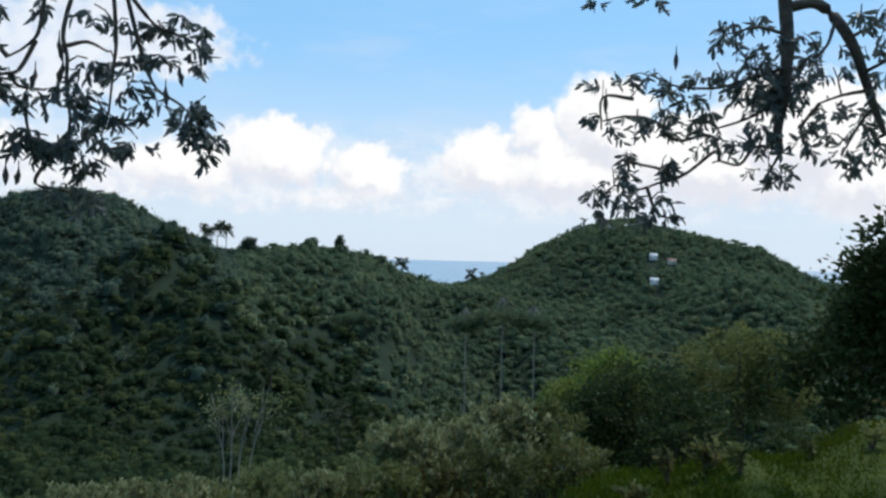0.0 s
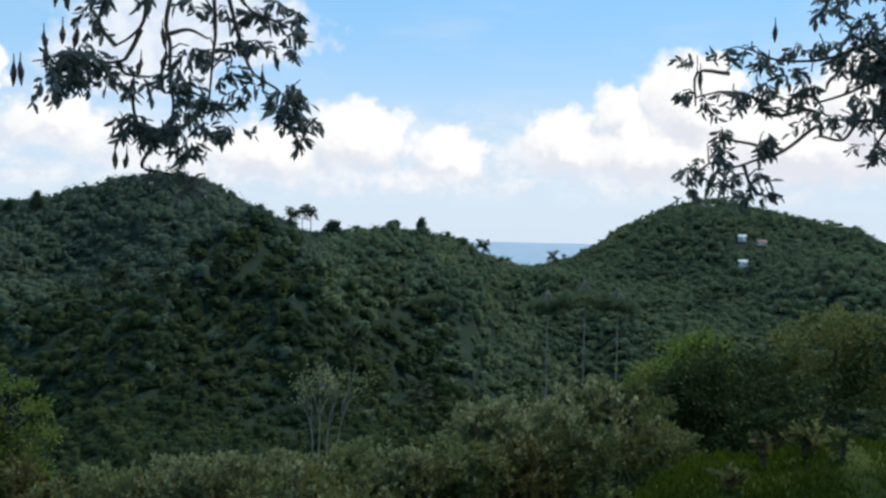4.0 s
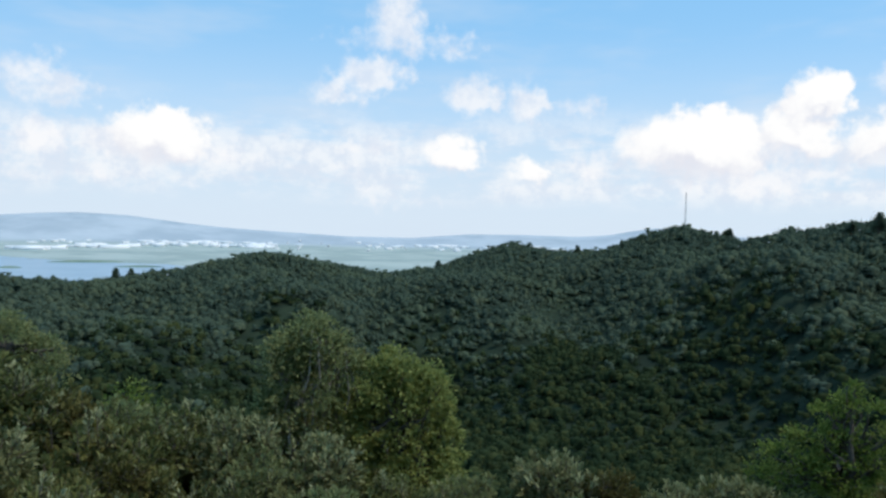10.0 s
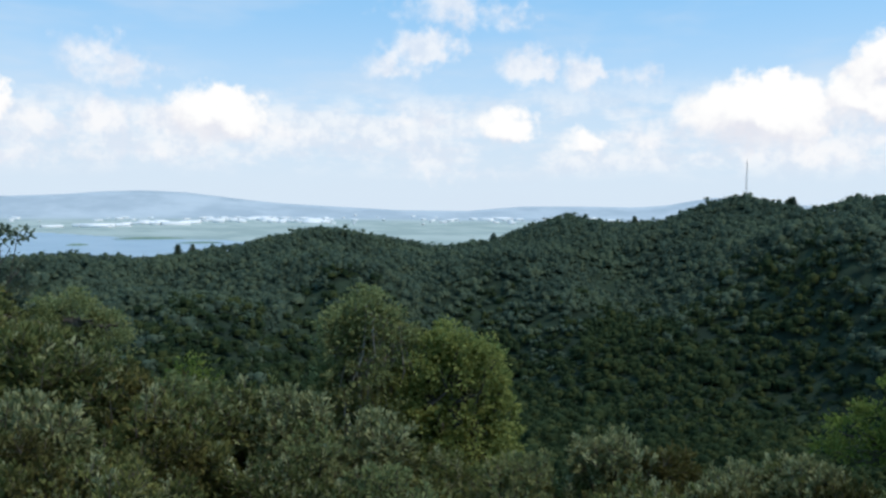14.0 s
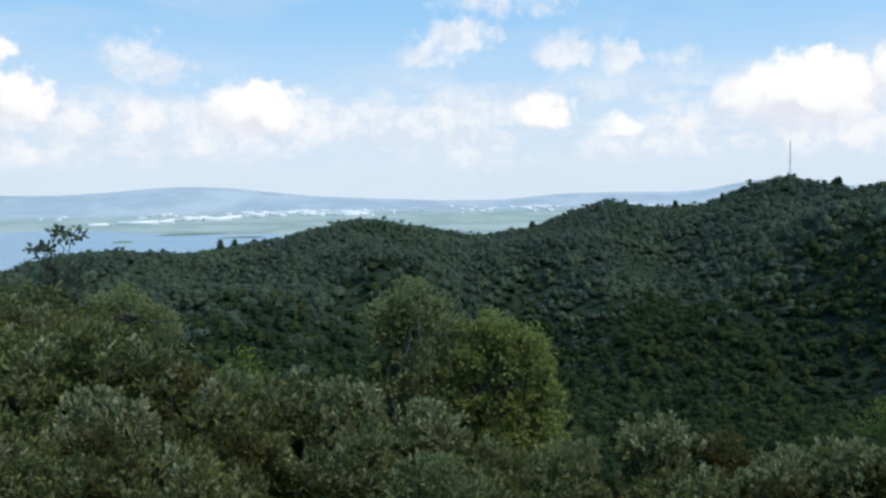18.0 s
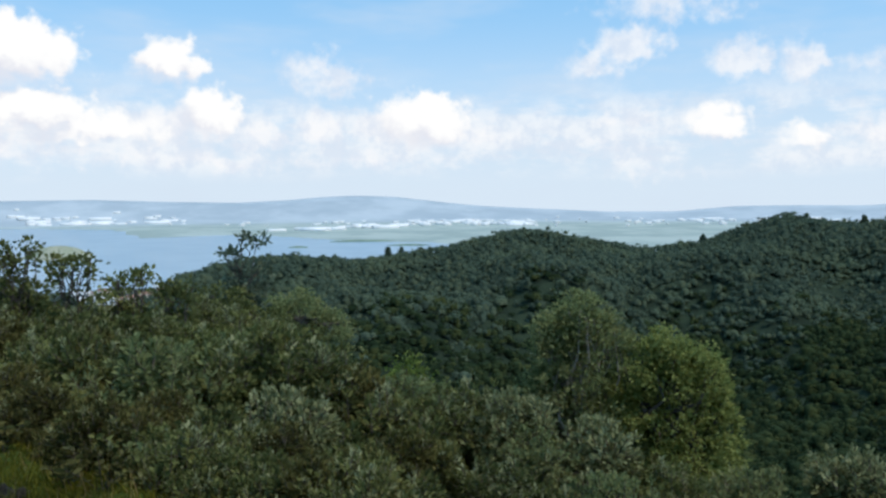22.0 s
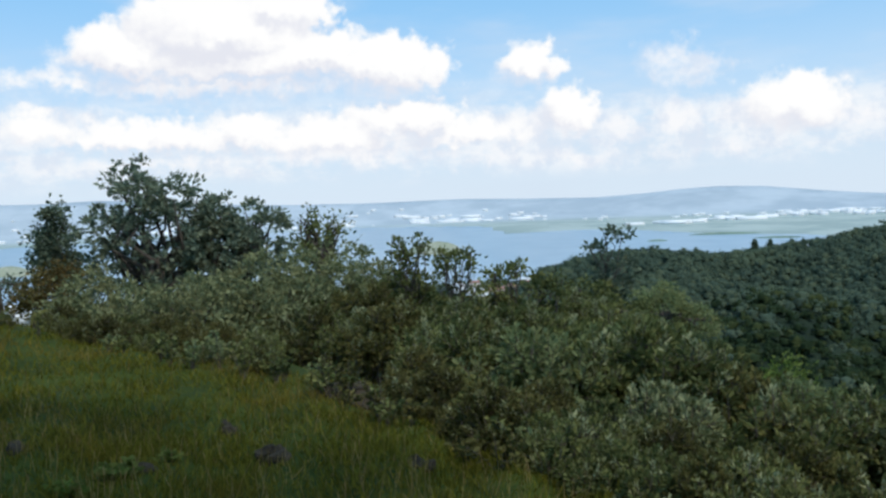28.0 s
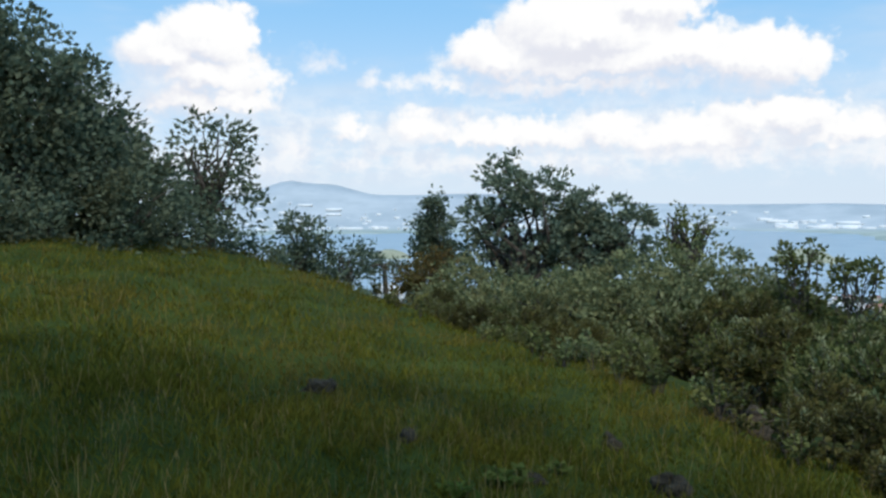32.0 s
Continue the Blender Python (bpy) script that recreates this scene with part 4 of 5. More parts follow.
# the slope straight down from the viewer
tree("yellow_tree", "tall olive-grey tree with a rounded crown on the slope", 68.2, 19.6, [(0, 0, -3.4, -2.05, 0.6), (-0.5, 0, -4.2, -2.35, 0.6), (0.5, 0, -4.0, -2.5, 0.6), (-0.1, 0, -5.4, -2.9, 1.0), (-0.6, 0, -6.2, -3.8, 0.9), (0.5, 0.2, -7.2, -3.9, 1.3), (-0.8, 0, -7.4, -5.0, 1.1)], OLIVE, 41, 34, 0.10, 0.17, 30, limbs=14, bark=PALE_BARK, thick=0.09, open_crown=0.3)
tree("yellow_tree", "yellow-green tree crown leaning against a taller one", 62.4, 19.6, [(0, 0, -4.2, -2.8, 0.6), (-0.7, 0, -4.6, -3.0, 0.6), (0.7, 0, -4.8, -3.2, 0.55), (1.05, 0, -6.0, -4.2, 0.45), (0, 0, -6.2, -3.2, 0.95), (-0.9, 0, -6.6, -3.9, 0.9), (0.3, 0, -7.4, -4.6, 1.3), (-1.2, 0, -7.4, -4.8, 1.1)], YELLOW, 42, 34, 0.10, 0.17, 28, open_crown=0.3)
tree("lime_tree", "light green feathery young tree on the slope", 34.0, 30, [(0.1, 0, -5.5, -4.75, 0.45), (0.5, 0, -5.8, -5.3, 0.8), (-0.5, 0.2, -6.1, -5.6, 0.75), (0.9, 0, -6.6, -6.0, 0.95), (-0.9, -0.2, -6.8, -6.2, 1.0), (1.1, 0, -7.4, -6.8, 1.0), (-1.5, 0, -7.6, -7.0, 1.15), (-0.2, 0, -8.6, -6.6, 1.3), (-2.1, 0, -8.4, -7.8, 1.1), (0.6, 0, -9.2, -7.4, 1.4)], LIME, 43, 26, 0.14, 0.26, 18, limbs=4, open_crown=0.2)


def bare_tree(az, r, base, top):
    """Pale upright stems that fork and fan out from one foot, with a few leaf tufts near their ends."""
    rng = np.random.default_rng(44)
    root = thing("bare_tree", "half bare pale grey shrub with upright forked branches", "shrub", spot(az, r, base), turn=radians(az))
    h = top - base
    tufts, aims = [], []
    for k, lean in enumerate((-0.26, -0.06, 0.14, 0.46)):
        foot = Vector((0.07 * (k - 1.5), rng.normal(0, 0.1), -0.6))
        fork = Vector((lean * 0.35 * h, rng.normal(0, 0.15), h * rng.uniform(0.4, 0.55)))
        wood = [bowed(foot, fork, rng, 0.05, 5, (0.036, 0.022))]
        for q in range(4):
            tip = fork + Vector((lean * h * 0.3 + rng.normal(0, 0.22), rng.normal(0, 0.3), h * rng.uniform(0.22, 0.5)))
            wood.append(bowed(fork, tip, rng, 0.08, 4, (0.018, 0.006)))
            for s in range(3):
                side = fork.lerp(tip, rng.uniform(0.4, 0.9))
                end = side + Vector((rng.normal(0, 0.2), rng.normal(0, 0.2), rng.uniform(0.15, 0.4)))
                wood.append(tube([side, end], [0.011, 0.005], 4))
                if rng.random() < 0.6:
                    d = rng.normal(0, 0.13, (14, 3))
                    tufts.append(np.array(end) + d)
                    aims.append(d / (np.linalg.norm(d, axis=1, keepdims=True) + 1e-6))
        part("stem", merge(*wood), PALE_BARK, root, smooth=True)
    cs = np.concatenate(tufts)
    part("leaf_spray", leaves(cs, 0.1, rng, np.concatenate(aims), 0.6, 0.5), OLIVE, root)["kind"] = "stuff"


bare_tree(14.1, 25, -7.6, -4.1)
tree("umbrella_sapling", "young tree with flat tiers of leaves against the bay", 90.2, 28, [(0.1, 0, -1.4, -1.15, 0.6), (-0.45, 0, -1.85, -1.65, 0.4), (0.4, 0, -2.3, -2.1, 0.4), (-0.3, 0, -2.7, -2.5, 0.35), (0.1, 0, -3.3, -2.6, 0.55), (-0.2, 0, -4.4, -3.0, 0.9)], DARK, 45, 14, 0.19, 0.2, 26, limbs=4, thick=0.04)
tree("round_bush", "grey-green bush round the foot of a sapling", 90.6, 27, [(0, 0, -4.6, -2.6, 0.8), (0.9, 0, -4.8, -3.2, 0.7), (-0.8, 0, -4.6, -2.5, 0.6)], SHRUB, 68, 24, 0.13, 0.2, 14, category="bush")
tree("light_green_tree", "soft green tree lower on the slope", 86.8, 45, [(0, 0, -8.5, -4.7, 1.6), (1.5, 0, -8.5, -5.8, 1.4), (-1.2, 0, -8.5, -5.2, 1.4)], OLIVE, 46, 40, 0.18, 0.35, 7, open_crown=0.3)
tree("light_green_tree", "small light green tree among the shrubs", 79.5, 26, [(0, 0, -6.4, -4.7, 0.5), (0, 0, -7.4, -5.4, 0.8)], LIME, 47, 40, 0.13, 0.35, 12)

# the trees beside the grass at the start
tree("broadleaf_tree", "dense nearly black tree at the edge of the meadow", -27.6, 20, [(0, 0, -3.2, 0.9, 1.3), (-0.8, 0, -3.4, 0.1, 0.9), (1.2, 0, -3.2, 1.9, 1.6), (-1.2, 0, -3.9, -1.5, 1.2)], DEEP, 48, 56, 0.15, 0.42, 10)
tree("round_bush", "grey-green rounded bushy tree beyond the meadow", -18.4, 28, [(0, 0, -5.8, -2.3, 1.9), (1.0, 0, -6, -3.0, 1.3)], SHRUB, 49, 60, 0.13, 0.4, 9, category="bush")
tree("lime_tree", "leafy lime-green tree on the lower slope", -9.8, 30, [(0, 0, -8, -3.9, 1.9), (0.6, 0, -6, -3.6, 0.9)], LIME, 50, 60, 0.16, 0.45, 8)
tree("broadleaf_tree", "dark green bushy tree behind the meadow edge", -12.7, 26, [(0, 0, -7.2, -3.6, 2.0), (-1.2, 0, -7, -4.3, 1.4)], DEEP, 62, 56, 0.15, 0.42, 9)
tree("broadleaf_tree", "shaded green tree behind the meadow", -15.4, 24, [(0, 0, -6.4, -4.0, 1.4)], DEEP, 63, 56, 0.14, 0.4, 9)


# tall pale-stemmed trees that stand out of the woods below
def stemmed_tree(az, top_el, wide, seed):
    high = 6.0
    r = next((d for d in range(110, 330, 4) if floor_at(az, d) + high > d * math.tan(radians(top_el))), 200)
    top = r * math.tan(radians(top_el))
    w = wide * r / 150
    tree("pale_stemmed_tree", "tall tree with a pale bare stem in the ravine", az, r, [(0, 0, top - 3.2, top, w * 0.8), (-w * 0.6, 0, top - 3.6, top - 1, w * 0.6), (w * 0.5, 0, top - 3.8, top - 0.8, w * 0.6)],
         GREENHILL, seed, 30, 0.5, 0.7, 2.0, bark=PALE_BARK, thick=0.16, limbs=6, open_crown=0.3)


stemmed_tree(-4.1, -4.6, 5.0, 221)
stemmed_tree(-1.6, -5.2, 3.2, 222)
stemmed_tree(6.0, -5.1, 3.4, 223)
stemmed_tree(-6.3, -5.0, 3.6, 224)


# ---- the tree overhead, whose boughs hang into the view ----
def overhead_tree():
    rng = np.random.default_rng(71)
    root = thing("overhanging_tree", "spreading tree with drooping dark leafy boughs overhead", "tree", (4.5, 0.6, floor_at(-82, 4.5) - 0.15))
    base = Vector(root.location)

    def wood(name, pts, radii, parent=root, sides=8):
        return part(name, tube(*eased([Vector(p) - base for p in pts], radii), sides), BARK, parent, smooth=True)

    def at(az, el, r):
        return spot(az, r, r * math.tan(radians(el)))
    crotch = Vector((4.1, 1.4, 2.6))
    wood("trunk", [base - Vector((0, 0, 0.3)), base + Vector((-0.1, 0.2, 1.2)), base.lerp(crotch, 0.6), crotch], [0.26, 0.2, 0.17, 0.15], sides=10)
    bough = wood("bough", [crotch, (3.9, 4.0, 3.9), at(-17.5, 27, 8.0), at(-16.3, 21.2, 8.0), at(-16.7, 16.2, 8.0), at(-16.8, 13.8, 8.0), at(-17.0, 11.4, 8.0), at(-16.9, 8.6, 8.0), at(-16.6, 6.7, 8.0), at(-16.8, 5.3, 8.0)],
                 [0.13, 0.1, 0.075, 0.062, 0.058, 0.056, 0.055, 0.046, 0.04, 0.03])
    fork = wood("bough", [at(-16.9, 13.4, 8.0), at(-18.6, 13.5, 8.05), at(-20.1, 11.8, 8.05), at(-21.0, 9.7, 8.1), at(-21.6, 7.8, 8.1), at(-22.2, 6.3, 8.1)], [0.045, 0.045, 0.045, 0.04, 0.032, 0.02])
    arm = wood("bough", [crotch, (2.2, 4.6, 4.4), at(4, 31, 7.4), at(20, 22, 7.2), at(26, 17, 7.2)], [0.12, 0.09, 0.06, 0.045, 0.02])

    def twigs(parent, r, runs):
        lines = []
        for run in runs:
            pts = [at(a, e, r + rng.uniform(-0.05, 0.05)) for a, e in run]
            part("twig", tube(*eased([p - base for p in pts], np.linspace(0.017, 0.007, len(pts))), 5), BARK, parent, smooth=True)
            for p, q in zip(pts, pts[1:]):
                lines += [p.lerp(q, k / 6) for k in range(7)]
        return lines

    sprays = {}

    def bunch(parent, az, el, wide, tall, dense):
        """Feathered leaves hanging out of one twig end: slim leaflets in two rows on drooping stalks."""
        r, lines, cs, aims, sizes, threads = sprays[parent]
        c = at(az, el, r + rng.uniform(-0.2, 0.2))
        near = min(lines, key=lambda p: (p - c).length)
        crown_z = c.z + tall * 0.45
        head = Vector((c.x, c.y, crown_z))
        threads.append(tube([near - base, near.lerp(head, 0.5) + Vector((0, 0, 0.03)) - base, head - base], [0.008, 0.006, 0.005], 4))
        side = spot(az - 90, 1.0)
        deep = spot(az, 1.0)
        for k in range(int(2 + 2.5 * dense * (0.6 + 4 * wide) * (2.3 if dense > 2.4 else 1.5 if dense > 1.9 else 1.0))):
            u, v = rng.uniform(-1, 1), rng.uniform(-1, 1)
            stalk = head + side * (u * wide * 0.45) + deep * rng.normal(0, wide * 0.35) + Vector((0, 0, -tall * rng.uniform(0, 0.9)))
            tip = stalk + side * (u * wide * 0.6 + rng.normal(0, 0.02)) + deep * (v * wide * 0.5) + Vector((0, 0, -tall * rng.uniform(0.3, 0.8)))
            threads.append(tube([stalk - base, tip - base], [0.003, 0.002], 3))
            rib = (tip - stalk).normalized()
            cross = rib.cross(Vector(rng.normal(0, 1, 3))).normalized()
            for q in range(7):
                p = stalk.lerp(tip, q / 6)
                way = rib * 0.8 + cross * (0.9 if q % 2 else -0.9) * (0.0 if q == 6 else 1.0) + Vector(rng.normal(0, 0.35, 3)) + Vector((0, 0, -0.3))
                cs.append(tuple(p - base))
                aims.append(tuple(way.normalized()))
                sizes.append(rng.uniform(0.06, 0.11))

    def hang_leaves(parent):
        r, lines, cs, aims, sizes, threads = sprays[parent]
        part("leaf_stalk", merge(*threads), BARK, parent)["kind"] = "stuff"
        part("leaf_spray", leaves(np.array(cs), np.array(sizes), rng, np.array(aims), 0.25, 0.34), HANG, parent)["kind"] = "stuff"

    def pod(parent, az, el, r):
        """A spindle-shaped seed pod on a thread."""
        c = at(az, el, r) - base
        lean = Vector(rng.normal(0, 0.012, 3))
        part("seed_pod", tube([c + Vector((0, 0, 0.12)), c + Vector((0, 0, 0.065)), c + Vector((0, 0, 0.025)), c + lean, c + lean + Vector((0, 0, -0.04)), c + lean * 2 + Vector((0, 0, -0.075))],
                              [0.003, 0.005, 0.016, 0.021, 0.014, 0.002], 7), BARK, parent, "dark spindle-shaped seed pod", smooth=True)

    # unseen crown added over the viewer to throw shade on the grass
    cs, aims = [], []
    for k in range(720):
        c = Vector((rng.uniform(-7.0, 8.0), rng.uniform(-6.0, 3.4), rng.uniform(4.9, 7.6)))
        if ((c.x - 0.5) / 7.5) ** 2 + ((c.y + 1.2) / 4.6) ** 2 + ((c.z - 5.8) / 2.2) ** 2 > 1:
            continue
        for q in range(42):
            cs.append(tuple(c + Vector(rng.normal(0, 0.3, 3)) - base))
            aims.append((rng.normal(0, 0.6), rng.normal(0, 0.6), -0.6))
    part("crown", leaves(np.array(cs), rng.uniform(0.14, 0.22, len(cs)), rng, np.array(aims), 0.5, 0.36), HANG, root)
    for end in ((-3.5, -1.5, 6.0), (0.5, -4.5, 6.2), (6.5, -3.0, 6.4), (-1.0, 1.0, 6.3)):
        wood("limb", [crotch, crotch.lerp(Vector(end), 0.5) + Vector((0, 0, 0.5)), end], [0.1, 0.06, 0.02])

    right = [
        [(-16.7, 5.6), (-15.4, 5.7), (-14.6, 4.7), (-13.5, 4.9), (-13.1, 4.8)],
        [(-13.5, 4.9), (-13.3, 5.5), (-11.8, 4.3), (-10.9, 3.8), (-10.1, 3.6), (-8.9, 3.2), (-7.5, 3.4), (-6.3, 2.0)],
        [(-11.0, 3.8), (-10.2, 4.4), (-8.9, 4.7), (-7.9, 4.9)],
        [(-13.4, 6.1), (-12.6, 6.4), (-11.0, 6.1), (-9.8, 7.2), (-8.2, 7.5), (-6.7, 7.2)],
        [(-16.9, 10.1), (-15.1, 9.6), (-13.3, 9.1), (-11.1, 9.2), (-9.7, 9.8)],
        [(-16.8, 12.0), (-15.4, 12.4), (-13.8, 12.1)],
        [(-9.4, 3.4), (-10.0, 1.9), (-10.8, 1.5)],
        [(-8.5, 8.5), (-6.7, 8.6), (-6.7, 6.7)],
        [(-16.8, 8.3), (-14.9, 7.3), (-13.0, 6.7)],
        [(-16.8, 5.4), (-16.3, 4.4)],
        [(-16.3, 21.2), (-10, 17), (-6.0, 14.2)]]
    sprays[bough] = (8.0, twigs(bough, 8.0, right), [], [], [], [])
    bunch(bough, -9.7, 9.8, 0.16, 0.16, 1.2)
    bunch(bough, -10.7, 9.3, 0.14, 0.14, 1.5)
    bunch(bough, -11.5, 8.7, 0.12, 0.12, 1.2)
    bunch(bough, -12.1, 9.9, 0.14, 0.08, 1)
    bunch(bough, -13.7, 11.8, 0.14, 0.14, 1.5)
    bunch(bough, -14.1, 12.6, 0.14, 0.08, 1)
    bunch(bough, -15.3, 12.7, 0.16, 0.11, 1.2)
    bunch(bough, -13.2, 10.2, 0.14, 0.11, 1)
    bunch(bough, -15.1, 10.8, 0.19, 0.16, 1.5)
    bunch(bough, -16.0, 11.6, 0.14, 0.14, 1.2)
    bunch(bough, -15.1, 9.1, 0.22, 0.19, 2.5)
    bunch(bough, -17.0, 9.0, 0.16, 0.16, 2.5)
    bunch(bough, -15.7, 9.9, 0.16, 0.16, 2)
    bunch(bough, -17.8, 9.2, 0.11, 0.14, 1.3)
    bunch(bough, -12.8, 8.0, 0.15, 0.14, 1.3)
    bunch(bough, -13.0, 6.5, 0.16, 0.16, 1.8)
    bunch(bough, -12.2, 7.2, 0.11, 0.11, 1)
    bunch(bough, -14.9, 7.0, 0.22, 0.16, 1.8)
    bunch(bough, -15.8, 6.0, 0.16, 0.11, 1.4)
    bunch(bough, -14.3, 6.1, 0.16, 0.08, 1)
    bunch(bough, -17.2, 10.4, 0.11, 0.22, 1)
    bunch(bough, -16.1, 8.0, 0.11, 0.11, 1.2)
    bunch(bough, -9.8, 7.2, 0.21, 0.15, 2)
    bunch(bough, -8.8, 7.7, 0.11, 0.08, 0.8)
    bunch(bough, -10.6, 7.7, 0.08, 0.10, 1.5)
    bunch(bough, -7.0, 7.2, 0.15, 0.16, 1.1)
    bunch(bough, -6.0, 7.4, 0.08, 0.07, 0.5)
    bunch(bough, -6.8, 9.5, 0.16, 0.04, 0.7)
    bunch(bough, -8.1, 9.7, 0.08, 0.04, 0.6)
    bunch(bough, -10.5, 4.9, 0.12, 0.11, 1.5)
    bunch(bough, -10.2, 4.2, 0.14, 0.08, 1)
    bunch(bough, -8.2, 5.1, 0.12, 0.12, 1.2)
    bunch(bough, -7.3, 4.0, 0.19, 0.16, 2)
    bunch(bough, -6.3, 3.0, 0.16, 0.14, 1.4)
    bunch(bough, -7.6, 2.7, 0.16, 0.14, 1.3)
    bunch(bough, -6.3, 1.7, 0.14, 0.11, 1.3)
    bunch(bough, -10.0, 1.9, 0.12, 0.12, 1.5)
    bunch(bough, -10.6, 1.6, 0.10, 0.07, 1)
    bunch(bough, -10.4, 2.8, 0.08, 0.08, 0.7)
    bunch(bough, -8.6, 2.6, 0.11, 0.08, 0.8)
    bunch(bough, -16.2, 4.4, 0.19, 0.11, 1.6)
    bunch(bough, -16.8, 3.9, 0.14, 0.07, 1.3)
    bunch(bough, -6.3, 14.1, 0.11, 0.03, 0.6)
    bunch(bough, -9.3, 14.0, 0.19, 0.05, 1)
    hang_leaves(bough)
    sprays[fork] = (8.1, twigs(fork, 8.05, [
        [(-21.1, 8.7), (-19.9, 8.5), (-18.8, 8.1)],
        [(-20.4, 11.7), (-21.4, 12.2)],
        [(-19.5, 12.6), (-19.1, 11.3), (-18.4, 10.5)],
        [(-21.6, 7.8), (-21.0, 7.1), (-20.0, 5.2)],
        [(-18.8, 8.1), (-17.9, 6.8), (-18.0, 5.8)],
        [(-22.2, 6.3), (-24, 6.0)], [(-21, 9.7), (-23.5, 11)]]), [], [], [], [])
    bunch(fork, -18.0, 6.8, 0.12, 0.14, 1.3)
    bunch(fork, -18.0, 5.8, 0.11, 0.10, 1)
    bunch(fork, -18.5, 10.7, 0.17, 0.17, 1.2)
    bunch(fork, -19.3, 11.4, 0.17, 0.17, 1.6)
    bunch(fork, -17.8, 11.7, 0.11, 0.11, 1)
    bunch(fork, -19.4, 9.7, 0.17, 0.11, 1.3)
    bunch(fork, -19.3, 8.0, 0.14, 0.12, 1.3)
    bunch(fork, -19.1, 7.3, 0.14, 0.08, 1)
    bunch(fork, -19.3, 6.3, 0.08, 0.06, 0.8)
    bunch(fork, -20.1, 5.2, 0.14, 0.14, 1.6)
    bunch(fork, -20.6, 4.6, 0.08, 0.08, 1)
    bunch(fork, -21.0, 7.1, 0.15, 0.17, 1.8)
    bunch(fork, -21.6, 5.8, 0.14, 0.14, 1.6)
    bunch(fork, -21.8, 8.1, 0.11, 0.17, 1.3)
    bunch(fork, -21.6, 11.1, 0.14, 0.19, 1.8)
    bunch(fork, -20.7, 12.9, 0.14, 0.14, 1.3)
    bunch(fork, -21.8, 12.9, 0.11, 0.11, 1)
    bunch(fork, -21.9, 9.3, 0.11, 0.11, 1)
    for az, el in ((-23, 11), (-24.4, 9.2), (-23.8, 6.4), (-25.5, 11.5), (-25, 7.4), (-23.4, 13.2)):
        bunch(fork, az, el, 0.16, 0.15, 1.5)
    hang_leaves(fork)
    left = [
        [(24.8, 14.0), (25.1, 10.6), (25.7, 9.5), (26.6, 8.8)],
        [(25.3, 9.8), (25.9, 8.5), (26.4, 8.0), (27.9, 7.8), (30.0, 7.3)],
        [(23.1, 14.1), (24.0, 10.6), (23.8, 9.1), (23.8, 7.5), (23.6, 5.8), (23.8, 4.2), (23.2, 3.4)],
        [(21.7, 14.1), (21.4, 10.4), (21.5, 8.8), (21.7, 6.3)],
        [(21.3, 14.1), (20.3, 10.4), (19.8, 8.8), (19.2, 7.8), (17.9, 7.0), (16.9, 5.9)],
        [(21.2, 13.2), (19.5, 11.3), (18.4, 10.9), (17.2, 10.4), (16.9, 9.3)],
        [(23.8, 5.0), (24.8, 3.4), (25.2, 2.4), (24.0, 2.1), (22.8, 1.9)],
        [(26.4, 8.0), (26.1, 7.4), (24.8, 7.3)],
        [(23.8, 9.7), (22.8, 10.0), (21.8, 9.6)],
        [(26.6, 8.8), (27.4, 9.9), (27.1, 11.5)],
        [(25.7, 7.1), (25.7, 5.8), (25.5, 4.7)],
        [(24.8, 14.0), (26.5, 12.5), (29.3, 11.2)]]
    sprays[arm] = (7.2, twigs(arm, 7.2, left), [], [], [], [])
    bunch(arm, 27.7, 7.7, 0.25, 0.22, 3)
    bunch(arm, 29.7, 7.3, 0.17, 0.19, 2)
    bunch(arm, 28.7, 8.6, 0.12, 0.10, 1.5)
    bunch(arm, 27.9, 10.1, 0.12, 0.17, 1.5)
    bunch(arm, 27.1, 11.5, 0.12, 0.11, 1.5)
    bunch(arm, 25.3, 11.7, 0.11, 0.11, 1)
    bunch(arm, 22.5, 11.5, 0.12, 0.12, 1)
    bunch(arm, 25.5, 4.7, 0.13, 0.14, 3)
    bunch(arm, 24.2, 4.7, 0.08, 0.09, 2)
    bunch(arm, 23.3, 4.7, 0.06, 0.11, 1.5)
    bunch(arm, 25.5, 6.9, 0.14, 0.15, 1.2)
    bunch(arm, 24.1, 7.5, 0.12, 0.11, 1)
    bunch(arm, 23.2, 7.6, 0.14, 0.20, 2)
    bunch(arm, 22.8, 8.8, 0.12, 0.10, 1.3)
    bunch(arm, 21.7, 6.3, 0.12, 0.11, 2.2)
    bunch(arm, 22.8, 5.4, 0.10, 0.11, 1.3)
    bunch(arm, 22.0, 5.0, 0.12, 0.10, 1.5)
    bunch(arm, 22.8, 3.6, 0.11, 0.11, 2)
    bunch(arm, 21.5, 8.9, 0.10, 0.12, 0.8)
    bunch(arm, 20.2, 9.6, 0.15, 0.10, 1.6)
    bunch(arm, 20.8, 11.0, 0.11, 0.12, 1)
    bunch(arm, 20.7, 8.0, 0.17, 0.12, 1)
    bunch(arm, 19.8, 7.0, 0.15, 0.15, 1.3)
    bunch(arm, 20.2, 4.7, 0.12, 0.10, 1.5)
    bunch(arm, 19.2, 9.4, 0.07, 0.07, 1)
    bunch(arm, 19.3, 11.2, 0.09, 0.07, 2)
    bunch(arm, 18.4, 10.7, 0.10, 0.04, 1)
    bunch(arm, 17.2, 10.4, 0.09, 0.12, 1.3)
    bunch(arm, 16.9, 9.4, 0.05, 0.12, 0.8)
    bunch(arm, 17.5, 6.5, 0.15, 0.21, 3)
    bunch(arm, 16.7, 7.2, 0.07, 0.12, 1)
